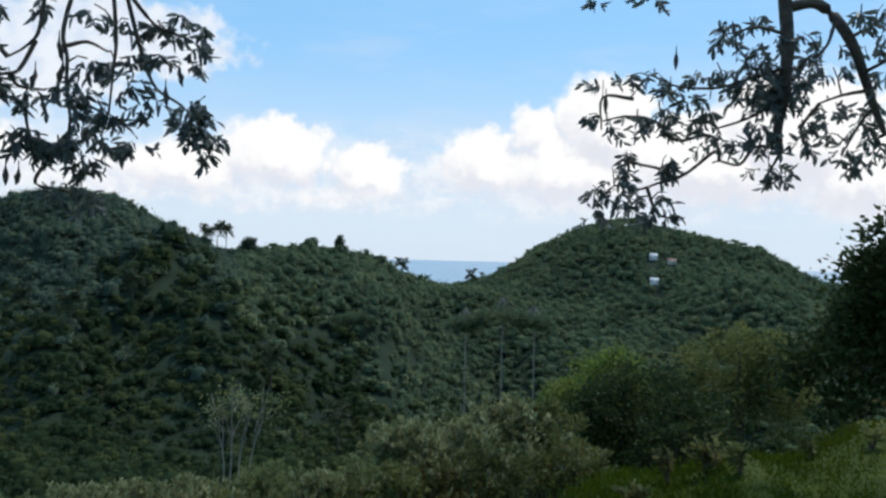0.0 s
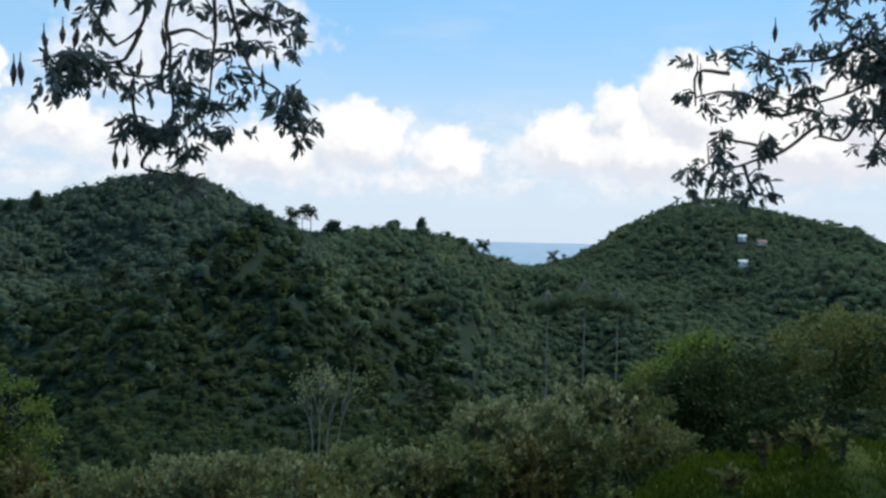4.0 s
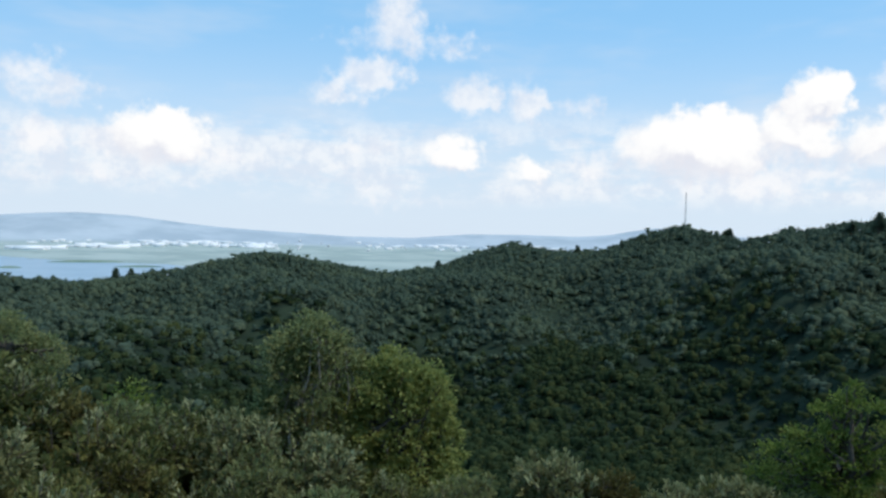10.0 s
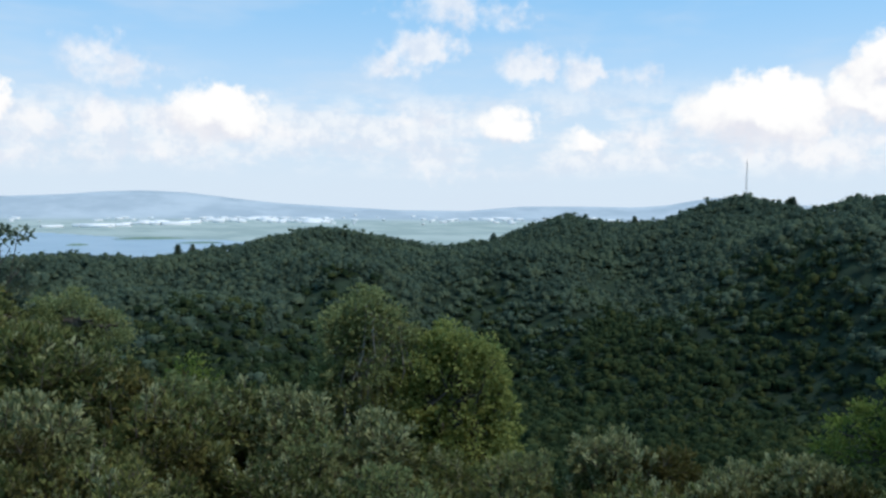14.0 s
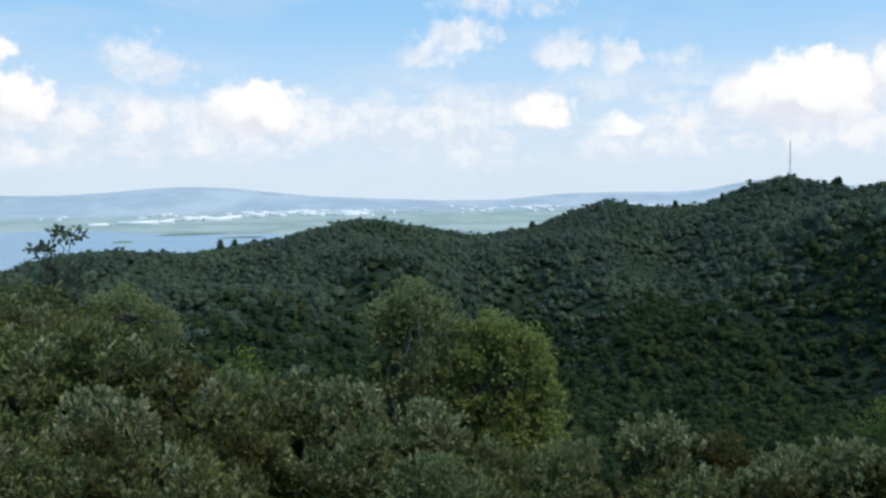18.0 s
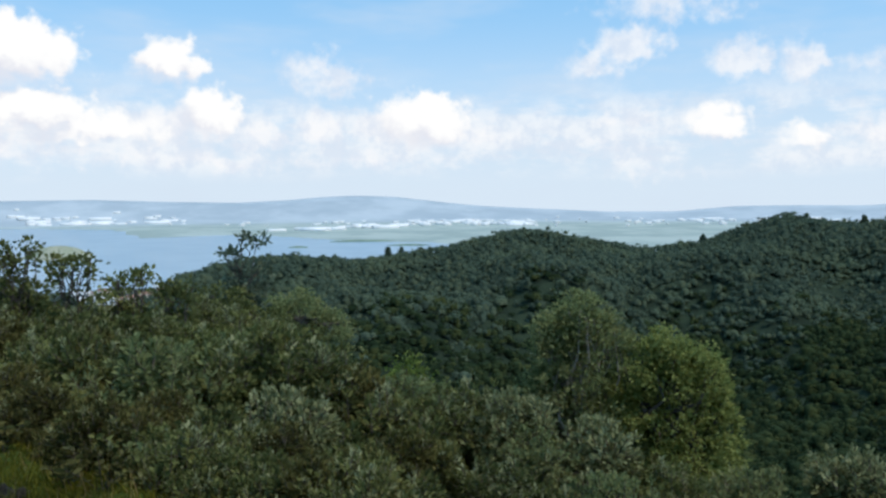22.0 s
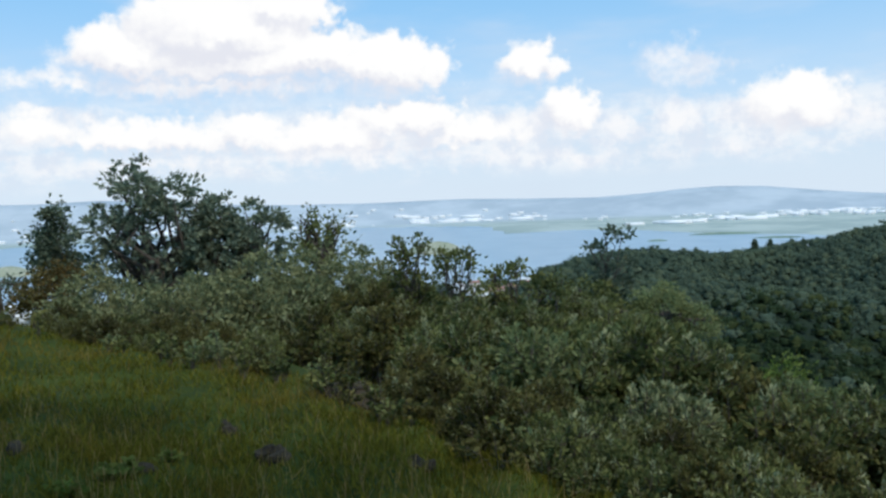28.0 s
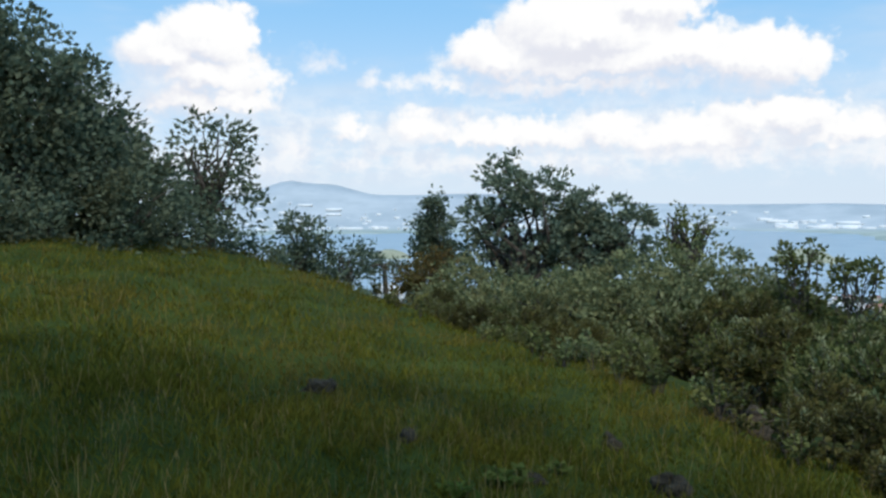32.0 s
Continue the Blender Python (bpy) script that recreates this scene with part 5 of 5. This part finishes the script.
    bunch(arm, 16.5, 5.5, 0.11, 0.12, 1.3)
    bunch(arm, 16.7, 4.4, 0.07, 0.10, 1)
    bunch(arm, 18.0, 11.7, 0.06, 0.04, 0.5)
    bunch(arm, 16.7, 11.3, 0.07, 0.04, 0.6)
    bunch(arm, 24.0, 2.1, 0.17, 0.09, 2)
    bunch(arm, 22.8, 1.7, 0.10, 0.11, 1.5)
    hang_leaves(arm)
    for az, el in ((31.5, 7.0), (31.2, 7.1), (29.5, 11.2), (29.1, 10.8), (30.1, 8.7), (30.0, 8.0), (29.2, 9.1), (28.5, 9.1), (24.2, 9.5), (24.0, 8.3), (25.3, 7.8), (26.6, 2.7), (26.0, 2.6), (18.1, 8.6), (18.8, 7.5)):
        pod(arm, az, el, 7.2)
    for az, el in ((-10.9, 10.7), (-13.0, 10.9), (-6.9, 8.3)):
        pod(bough, az, el, 8.0)
    return root


overhead_tree()


# ---- grass, stones and weeds underfoot ----
def blades(name, label, areas, seed, mat, fat=1.0):
    rng = np.random.default_rng(seed)
    pos, size, width = [], [], []
    for az0, az1, r0, r1, n, short in areas:
        az = az0 + (az1 - az0) * rng.random(n)
        r = r0 * (r1 / r0) ** rng.random(n)
        keep = r < brow(az) + 1.5
        az, r = az[keep], r[keep]
        p = np.stack([-np.sin(np.radians(az)) * r, np.cos(np.radians(az)) * r, ground_z(az, r)], 1)
        lump = 0.5 + 0.5 * np.sin(p[:, 0] * 2.3 + np.sin(p[:, 1] * 1.7)) * np.sin(p[:, 1] * 2.9 + 0.7)
        for k in range(6):
            pos.append(p + np.stack([rng.normal(0, 0.07, len(p)), rng.normal(0, 0.07, len(p)), 0 * r - 0.02], 1) * (0.6 + r / 9)[:, None])
            size.append(short * (0.045 + 0.07 * lump + 0.06 * rng.random(len(p)) ** 3) * (0.8 + 0.4 * rng.random(len(p))))
            width.append((0.0028 + 0.0008 * r) * fat)
    pos, size, width = np.concatenate(pos), np.concatenate(size), np.concatenate(width)
    n = len(pos)
    a = rng.random(n) * 2 * math.pi
    side = np.stack([np.cos(a), np.sin(a), 0 * a], 1) * width[:, None]
    lean = rng.normal(0, 0.33, (n, 3)) * size[:, None]
    lean[:, 2] = size
    v = np.stack([pos - side, pos + side, pos + lean * 0.6 + side * 0.7, pos + lean * 0.6 - side * 0.7, pos + lean * np.array([1.5, 1.5, 1]) + side * 0.12, pos + lean * np.array([1.5, 1.5, 1]) - side * 0.12], 1)
    b = np.arange(n)[:, None] * 6
    f = np.concatenate([b + np.array([[0, 1, 2, 3]]), b + np.array([[3, 2, 4, 5]])])
    ob = new(name, mesh_of(name, v.reshape(-1, 3), f, mat))
    return tagged(ob, label, "grass", kind="stuff")


blades("grass", "rough green grass with dry stalks on the slope", [(25, 84, 2.6, 7, 4000, 0.9), (84, 156, 2.6, 9, 15000, 0.8), (90, 158, 8, 38, 18000, 0.9)], 81, GRASS, 0.8)
blades("meadow_grass", "short deep green meadow grass on the brow", [(-34, 2, 4.6, 13, 19000, 0.4)], 83, MEADOW, 0.75)


def stalks(seed):
    """Thin straw-coloured seed stalks that stand over the grass."""
    rng = np.random.default_rng(seed)
    n = 5200
    az = 92 + 62 * rng.random(n)
    r = 3.2 * (24 / 3.2) ** rng.random(n)
    keep = r < brow(az)
    az, r = az[keep], r[keep]
    p = np.stack([-np.sin(np.radians(az)) * r, np.cos(np.radians(az)) * r, ground_z(az, r)], 1)
    tall = 0.14 + 0.14 * rng.random(len(p))
    v, f = leaves(p, tall, rng, np.array([0, 0, 1.0]), 0.2, 0.02, 0.0)
    v2, f2 = leaves(p + np.stack([0 * tall, 0 * tall, tall * 0.8], 1), tall * 0.26, rng, np.array([0, 0, 1.0]), 0.25, 0.09, 0.03)
    return tagged(new("dry_stalks", mesh_of("dry_stalks", *merge((v, f), (v2, f2)), STRAW)), "dry straw-coloured seed stalks in the grass", "grass", kind="stuff")


stalks(82)


def rock(az, r, wide, tall, seed, n=3, label="dark weathered stone half sunk in the grass"):
    rng = np.random.default_rng(seed)
    root = thing("rock", label, "rock", spot(az, r, floor_at(az, r)), "stones in the grass")
    for k in range(n):
        bm = bmesh.new()
        bmesh.ops.create_icosphere(bm, subdivisions=3, radius=1.0)
        s = wide * (0.5 if k == 0 else 0.22 + 0.2 * rng.random())
        shift = Vector((0, 0, 0)) if k == 0 else Vector((rng.uniform(-0.6, 0.6) * wide, rng.uniform(-0.4, 0.4) * wide, 0))
        for v in bm.verts:
            d = noise.noise(v.co * 1.3 + Vector((seed * 3.1, k, 0))) * 0.5 + noise.noise(v.co * 3.5 + Vector((0, seed, k))) * 0.18
            v.co = v.co * (1 + d)
            v.co = Vector((v.co.x * s, v.co.y * s * 0.7, v.co.z * s * tall / wide)) + shift
        me = bpy.data.meshes.new("boulder")
        bm.to_mesh(me)
        bm.free()
        me.materials.append(STONE)
        ob = new("boulder", me)
        ob.parent = root
        ob.rotation_euler = (0, 0, rng.random() * 6)
    return root


for az, r, wide, tall, seed, n in ((110.7, 7.8, 0.24, 0.22, 1, 2), (107.3, 11.6, 0.75, 0.4, 2, 5), (125.2, 8.0, 0.2, 0.16, 3, 2), (130.7, 9.2, 0.28, 0.2, 4, 2), (114.1, 9.3, 0.2, 0.18, 5, 2),
                                   (114.3, 9.6, 0.16, 0.12, 6, 1), (102.4, 7.7, 0.22, 0.15, 7, 2), (118.5, 7.5, 0.18, 0.12, 8, 2), (105.6, 11.2, 0.4, 0.3, 9, 3), (137.7, 8.6, 0.14, 0.1, 10, 1)):
    rock(az, r, wide, tall, seed, n)


def weed(az, r, mat, label, wide, tall, seed, leaf=0.07, n=70):
    rng = np.random.default_rng(seed)
    root = thing("weed", label, "plant", spot(az, r, floor_at(az, r) - 0.01), "weeds in the grass")
    stem, cs, aims = [], [], []
    for k in range(7):
        a = rng.random() * 6.283
        tip = Vector((math.cos(a) * wide * rng.random(), math.sin(a) * wide * rng.random(), tall * (0.6 + 0.4 * rng.random())))
        stem.append(tube([(0, 0, -0.03), tip * 0.5 + Vector((0, 0, 0.02)), tip], [0.006, 0.005, 0.003], 4))
        for q in range(n // 7):
            cs.append(tuple(tip * (0.4 + 0.6 * rng.random())))
            b = rng.random() * 6.283
            aims.append((math.cos(b), math.sin(b), 0.3))
    part("stem", merge(*stem), BARK, root)["kind"] = "stuff"
    part("foliage", leaves(np.array(cs), leaf * rng.uniform(0.7, 1.3, len(cs)), rng, np.array(aims), 0.3, 0.55), mat, root)
    return root


weed(120.0, 7.4, LIME, "bright lime-green leafy weed in the grass", 0.2, 0.14, 91, 0.09, 110)
weed(122.0, 7.0, LIME, "bright lime-green low weed in the grass", 0.14, 0.1, 92, 0.08, 60)
weed(117.0, 7.9, LIME, "pale green low weed beside a stone", 0.15, 0.1, 93, 0.06, 60)
rng = random.Random(9)
for k in range(34):
    az = rng.uniform(95, 131)
    r = float(brow(az)) * rng.uniform(0.9, 1.05)
    weed(az, r, rng.choice([BROWN, SHRUB, OLIVE, SHRUB]), "knee-high brownish green weed at the grass edge", rng.uniform(0.2, 0.4), rng.uniform(0.25, 0.6), 100 + k, 0.07, 100)
for k in range(11):
    az = rng.uniform(-26, 2)
    weed(az, float(brow(az)) * rng.uniform(0.92, 1.08), rng.choice([SHRUB, SHRUB, BROWN]), "low grey-green weed at the meadow edge", rng.uniform(0.12, 0.22), rng.uniform(0.14, 0.32), 150 + k, 0.06, 80)


# ---- on the hilltops ----
def crest_spot(az, back=0.0):
    r = float(along(REACH, az)) - back
    return r, floor_at(az, r)


def palm(az, top_el, r, seed, label="tall coconut palm on the wooded crest"):
    rng = np.random.default_rng(seed)
    z0 = floor_at(az, r)
    z1 = r * math.tan(radians(top_el)) - 0.8 if top_el is not None else z0 + 9 + 2 * rng.random()
    root = thing("palm_tree", label, "palm", spot(az, r, z0 - 0.3), "palms on the crest")
    h = z1 - z0 + 0.3
    lean = Vector((rng.normal(0, 0.5), rng.normal(0, 0.5), h))
    part("trunk", tube([(0, 0, -0.5), lean * 0.5 + Vector((0.2, 0, 0)), lean], [0.25, 0.19, 0.15], 7), BARK, root, smooth=True)
    cs, aims, ribs = [], [], []
    for k in range(17):
        a = k * 2.4 + rng.random() * 0.4
        rise = rng.uniform(-0.7, 2.1)
        d = Vector((math.cos(a), math.sin(a), 0))
        pts = [lean + d * t * 3.0 + Vector((0, 0, rise * 2.6 * t - 1.9 * t * t)) for t in (0, 0.25, 0.5, 0.75, 1.0)]
        ribs.append(tube(pts, [0.05, 0.04, 0.03, 0.02, 0.01], 4))
        for q in range(26):
            t = 0.15 + 0.85 * q / 25
            i = min(int(t * 4), 3)
            p = pts[i].lerp(pts[i + 1], t * 4 - i)
            s = d.cross(Vector((0, 0, 1))) * (1 if q % 2 else -1)
            cs.append(tuple(p))
            aims.append(tuple(s * 0.9 + d * 0.5 + Vector((0, 0, -0.5))))
    part("crown", leaves(np.array(cs), rng.uniform(1.1, 1.7, len(cs)), rng, np.array(aims), 0.15, 0.22), PALM, root)
    part("frond_ribs", merge(*ribs), PALM, root)
    return root


def crest_tree(az, top_el, r, wide, tall, seed, pointed=False, label="single tree standing out on the wooded crest"):
    top = r * math.tan(radians(top_el))
    lobes = [(0, 0, top - tall * 2.4, top - tall * 0.15, wide), (wide * 0.35, 0, top - tall, top, wide * 0.6), (-wide * 0.8, 0, top - tall * 2.4, top - tall * 0.45, wide * 0.8), (wide * 0.9, 0, top - tall * 2.4, top - tall * 0.6, wide * 0.8)] if not pointed else [(0, 0, top - tall * 2.2, top - tall * 0.45, wide * 1.3), (0, 0, top - tall * 0.7, top - tall * 0.12, wide * 0.6), (0, 0, top - tall * 0.4, top, wide * 0.3)]
    return tree("crest_tree", label, az, r, lobes, HAZEWOOD, seed, 44, 0.6, 0.9, 1.1 if not pointed else 1.8, limbs=4, thick=0.3)


palm(15.3, 0.6, 378, 1)
palm(14.7, 0.5, 376, 2)
palm(16.0, 0.4, 380, 3)
palm(2.8, -1.55, 395, 4)
palm(-2.0, -2.2, 440, 5)
palm(27.0, None, 270, 6, "coconut palm rising out of the wooded hillside")
palm(20.5, None, 240, 7, "coconut palm rising out of the wooded hillside")
palm(24.0, None, 230, 8, "coconut palm with yellowing fronds on the hillside")
palm(11.6, None, 210, 9, "coconut palm with yellowing fronds on the hillside")
palm(7.0, None, 190, 10, "coconut palm with yellowing fronds on the hillside")
crest_tree(13.2, 0.0, 378, 3.0, 6, 201)
crest_tree(9.2, 0.05, 385, 3.4, 6, 202)
crest_tree(7.1, 0.15, 385, 3.4, 7.5, 203, True, "pointed dark tree on the wooded crest")
crest_tree(4.7, -1.05, 400, 4.6, 7, 204)
crest_tree(31.7, 1.35, 420, 1.6, 4, 205)
crest_tree(33.2, 0.85, 430, 1.3, 3, 206)
crest_tree(40.4, 0.2, 575, 2.4, 4.5, 207)
crest_tree(59.6, -2.55, 632, 3.0, 8, 208, True, "pointed dark tree on the wooded crest")
crest_tree(58.7, -2.65, 632, 3.0, 7, 209, True, "pointed dark tree on the wooded crest")
crest_tree(50.1, -1.25, 635, 2.2, 5, 210, True, "pointed dark tree on the wooded crest")
crest_tree(80.8, -3.35, 530, 2.0, 7, 211, True, "pointed dark tree on the wooded crest")
crest_tree(79.9, -3.4, 535, 2.0, 6, 212, True, "pointed dark tree on the wooded crest")
crest_tree(-20.6, 0.15, 560, 5.0, 8, 213)


def mast():
    r, z0 = 592, floor_at(43.1, 592)
    top = 25.2
    root = thing("radio_mast", "thin grey lattice radio mast on the wooded hilltop", "mast", spot(43.1, r, z0))
    h = top - z0
    for a in (0, 2.094, 4.189):
        part("leg", tube([(math.cos(a) * 0.7, math.sin(a) * 0.7, -0.5), (math.cos(a) * 0.28, math.sin(a) * 0.28, h)], [0.09, 0.07], 5), STEEL, root)
    for k in range(12):
        z = h * k / 12
        ring = [Vector((math.cos(a) * (0.7 - 0.42 * k / 12), math.sin(a) * (0.7 - 0.42 * k / 12), z)) for a in (0, 2.094, 4.189)]
        nxt = [Vector((p.x * 0.95, p.y * 0.95, z + h / 12)) for p in ring]
        part("brace", merge(*[tube([ring[i], nxt[(i + 1) % 3]], [0.05, 0.05], 4) for i in range(3)]), STEEL, root)
    part("antenna", tube([(0, 0, h - 0.5), (0, 0, h + 2.2)], [0.1, 0.05], 5), STEEL, root)
    return root


mast()


# ---- houses: walls with windows and a pitched roof ----
def house(label, long, deep, tall, wall, roof, category="house", windows=3):
    root = thing("house" if category == "house" else "shed", label, category, (0, 0, 0))
    body = part("wall", box(-long / 2, -deep / 2, -2.0, long / 2, deep / 2, tall), wall, root)
    e, rise = 0.5, deep * 0.22
    v = [(-long / 2 - e, -deep / 2 - e, tall), (long / 2 + e, -deep / 2 - e, tall), (long / 2 + e, deep / 2 + e, tall), (-long / 2 - e, deep / 2 + e, tall), (-long / 2 - e, 0, tall + rise), (long / 2 + e, 0, tall + rise)]
    t = 0.25
    v += [(x, y, z + t) for x, y, z in v]
    f = [(0, 1, 5, 4), (2, 3, 4, 5), (6, 10, 11, 7), (8, 11, 10, 9), (0, 6, 7, 1), (2, 8, 9, 3), (1, 7, 11, 5), (5, 11, 8, 2), (4, 10, 6, 0), (3, 9, 10, 4)]
    part("roof", (np.array(v, float), np.array(f)), roof, root)
    for k in range(windows):
        x = -long / 2 + long * (k + 0.5) / windows
        part("window", box(x - long / windows * 0.2, -deep / 2 - 0.08, tall * 0.35, x + long / windows * 0.2, -deep / 2 + 0.02, tall * 0.75), GLASS_DARK, body)
    return root


def set_house(proto, az, r, scale=1.0, turn=0.0, label="", lift=0.0):
    ob = copy_thing(proto, Matrix.Translation(spot(az, r, floor_at(az, r) + lift)) @ Matrix.Rotation(radians(az + turn), 4, "Z") @ Matrix.Diagonal((scale, scale, scale, 1)))
    if label:
        ob["label"] = label
    return ob


white_house = house("white house with a pale roof", 9, 7, 4.5, WALL, PALE_ROOF)
red_house = house("house with a rusty red roof", 10, 7, 3.6, CREAM, ROOF)
shed = house("long white warehouse by the far shore", 75, 24, 4, WALL, PALE_ROOF, "warehouse", 0)
block = house("pale multi-storey building in the far town", 24, 12, 5, WALL, PALE_ROOF, "house", 0)
for az, r, proto, text in HILL_HOUSES_AT:
    set_house({"w": white_house, "r": red_house}[proto], az, r, 0.5, 0, text, 0.9)["group"] = "houses on the hill"
rng = random.Random(17)
for k in range(26):
    az = rng.uniform(94.5, 101)
    set_house(rng.choice([white_house, red_house]), az, rng.uniform(960, 1120), rng.uniform(0.9, 1.5), rng.uniform(-40, 40), "small house in the village by the bay")["group"] = "village by the bay"
for az, r in ((134.6, 340), (133.7, 343), (132.8, 338), (129.5, 345), (128.8, 340)):
    set_house(white_house, az, r, 0.9, rng.uniform(-30, 30), "white house among trees below the grassy slope", 2.5)["group"] = "village by the bay"


def town(az0, az1, r0, r1, n, long_share, size=1.0):
    for k in range(n):
        az = rng.uniform(az0, az1)
        r = r0 + (r1 - r0) * rng.random()
        long_one = rng.random() < long_share
        ob = set_house(shed if long_one else rng.choice([block, block, white_house]), az, r, size * rng.uniform(0.8, 1.5) * (1.0 if long_one else 1.15), rng.uniform(-20, 20))
        ob["group"] = "far town"
        if not long_one:
            ob["label"] = "pale building in the hazy far town"


town(84.5, 88.5, 3040, 3120, 6, 1.0)
town(79.5, 84, 3200, 3500, 14, 0.7)
town(79.5, 92, 3400, 4100, 14, 0.05, 0.8)
town(71, 80, 3450, 4150, 95, 0.15, 0.9)
town(50, 71, 3300, 4400, 62, 0.15, 0.9)
town(94.5, 104.5, 4150, 4450, 34, 0.4)
town(94, 122, 4000, 4600, 14, 0.0, 0.8)
town(107, 121, 4050, 4500, 36, 0.45)
town(127.5, 140, 4000, 4600, 64, 0.05, 0.95)
for o in (white_house, red_house, shed, block):
    for c in list(o.children_recursive) + [o]:
        bpy.data.objects.remove(c)


# ---- low land in the bay ----
def islet(az, r, wide, deep, tall, mat, label, seed, name="islet"):
    n, m = 40, 12
    rng = np.random.default_rng(seed)
    ph = rng.random(6) * 6.28
    v, f = [(0, 0, tall)], []
    for i in range(1, m + 1):
        for k in range(n):
            a = 2 * math.pi * k / n
            t = i / m
            edge = 1 + 0.12 * math.sin(2 * a + ph[0]) + 0.08 * math.sin(5 * a + ph[1])
            v.append((math.cos(a) * wide * t * edge, math.sin(a) * deep * t * edge, tall * (1 - t ** 2.2) + (0.04 * tall * math.sin(9 * a + i) if i < m else -2)))
    f = [(0, 1 + k, 1 + (k + 1) % n, 1 + (k + 1) % n) for k in range(n)]
    tri = [(0, 1 + k, 1 + (k + 1) % n) for k in range(n)]
    quad = [(1 + i * n + k, 1 + (i + 1) * n + k, 1 + (i + 1) * n + (k + 1) % n, 1 + i * n + (k + 1) % n) for i in range(m - 1) for k in range(n)]
    me = bpy.data.meshes.new(name)
    me.from_pydata(v, [], tri + quad)
    me.materials.append(mat)
    for p in me.polygons:
        p.use_smooth = True
    ob = new(name, me)
    ob.location, ob.rotation_euler = spot(az, r, SEA), (0, 0, radians(az))
    return tagged(ob, label, "island", kind="structure")


ISLE = mottled("islet_ground", (0.24, 0.27, 0.19), (0.36, 0.36, 0.28), 0.02)
MANGROVE = mottled("mangrove", (0.13, 0.19, 0.15), (0.2, 0.27, 0.2), 0.02)
islet(101.9, 1890, 70, 50, 26, ISLE, "small rounded grassy islet in the bay", 1)
islet(129.2, 1900, 45, 40, 20, ISLE, "small green islet in the bay", 2)
islet(82.6, 2330, 95, 14, 5, MANGROVE, "low mangrove spit in the bay", 3, "sandbar")
islet(79.3, 2120, 60, 12, 4, MANGROVE, "low mangrove spit in the bay", 4, "sandbar")
islet(86.9, 2080, 28, 10, 4, MANGROVE, "tiny mangrove shoal in the bay", 5, "sandbar")
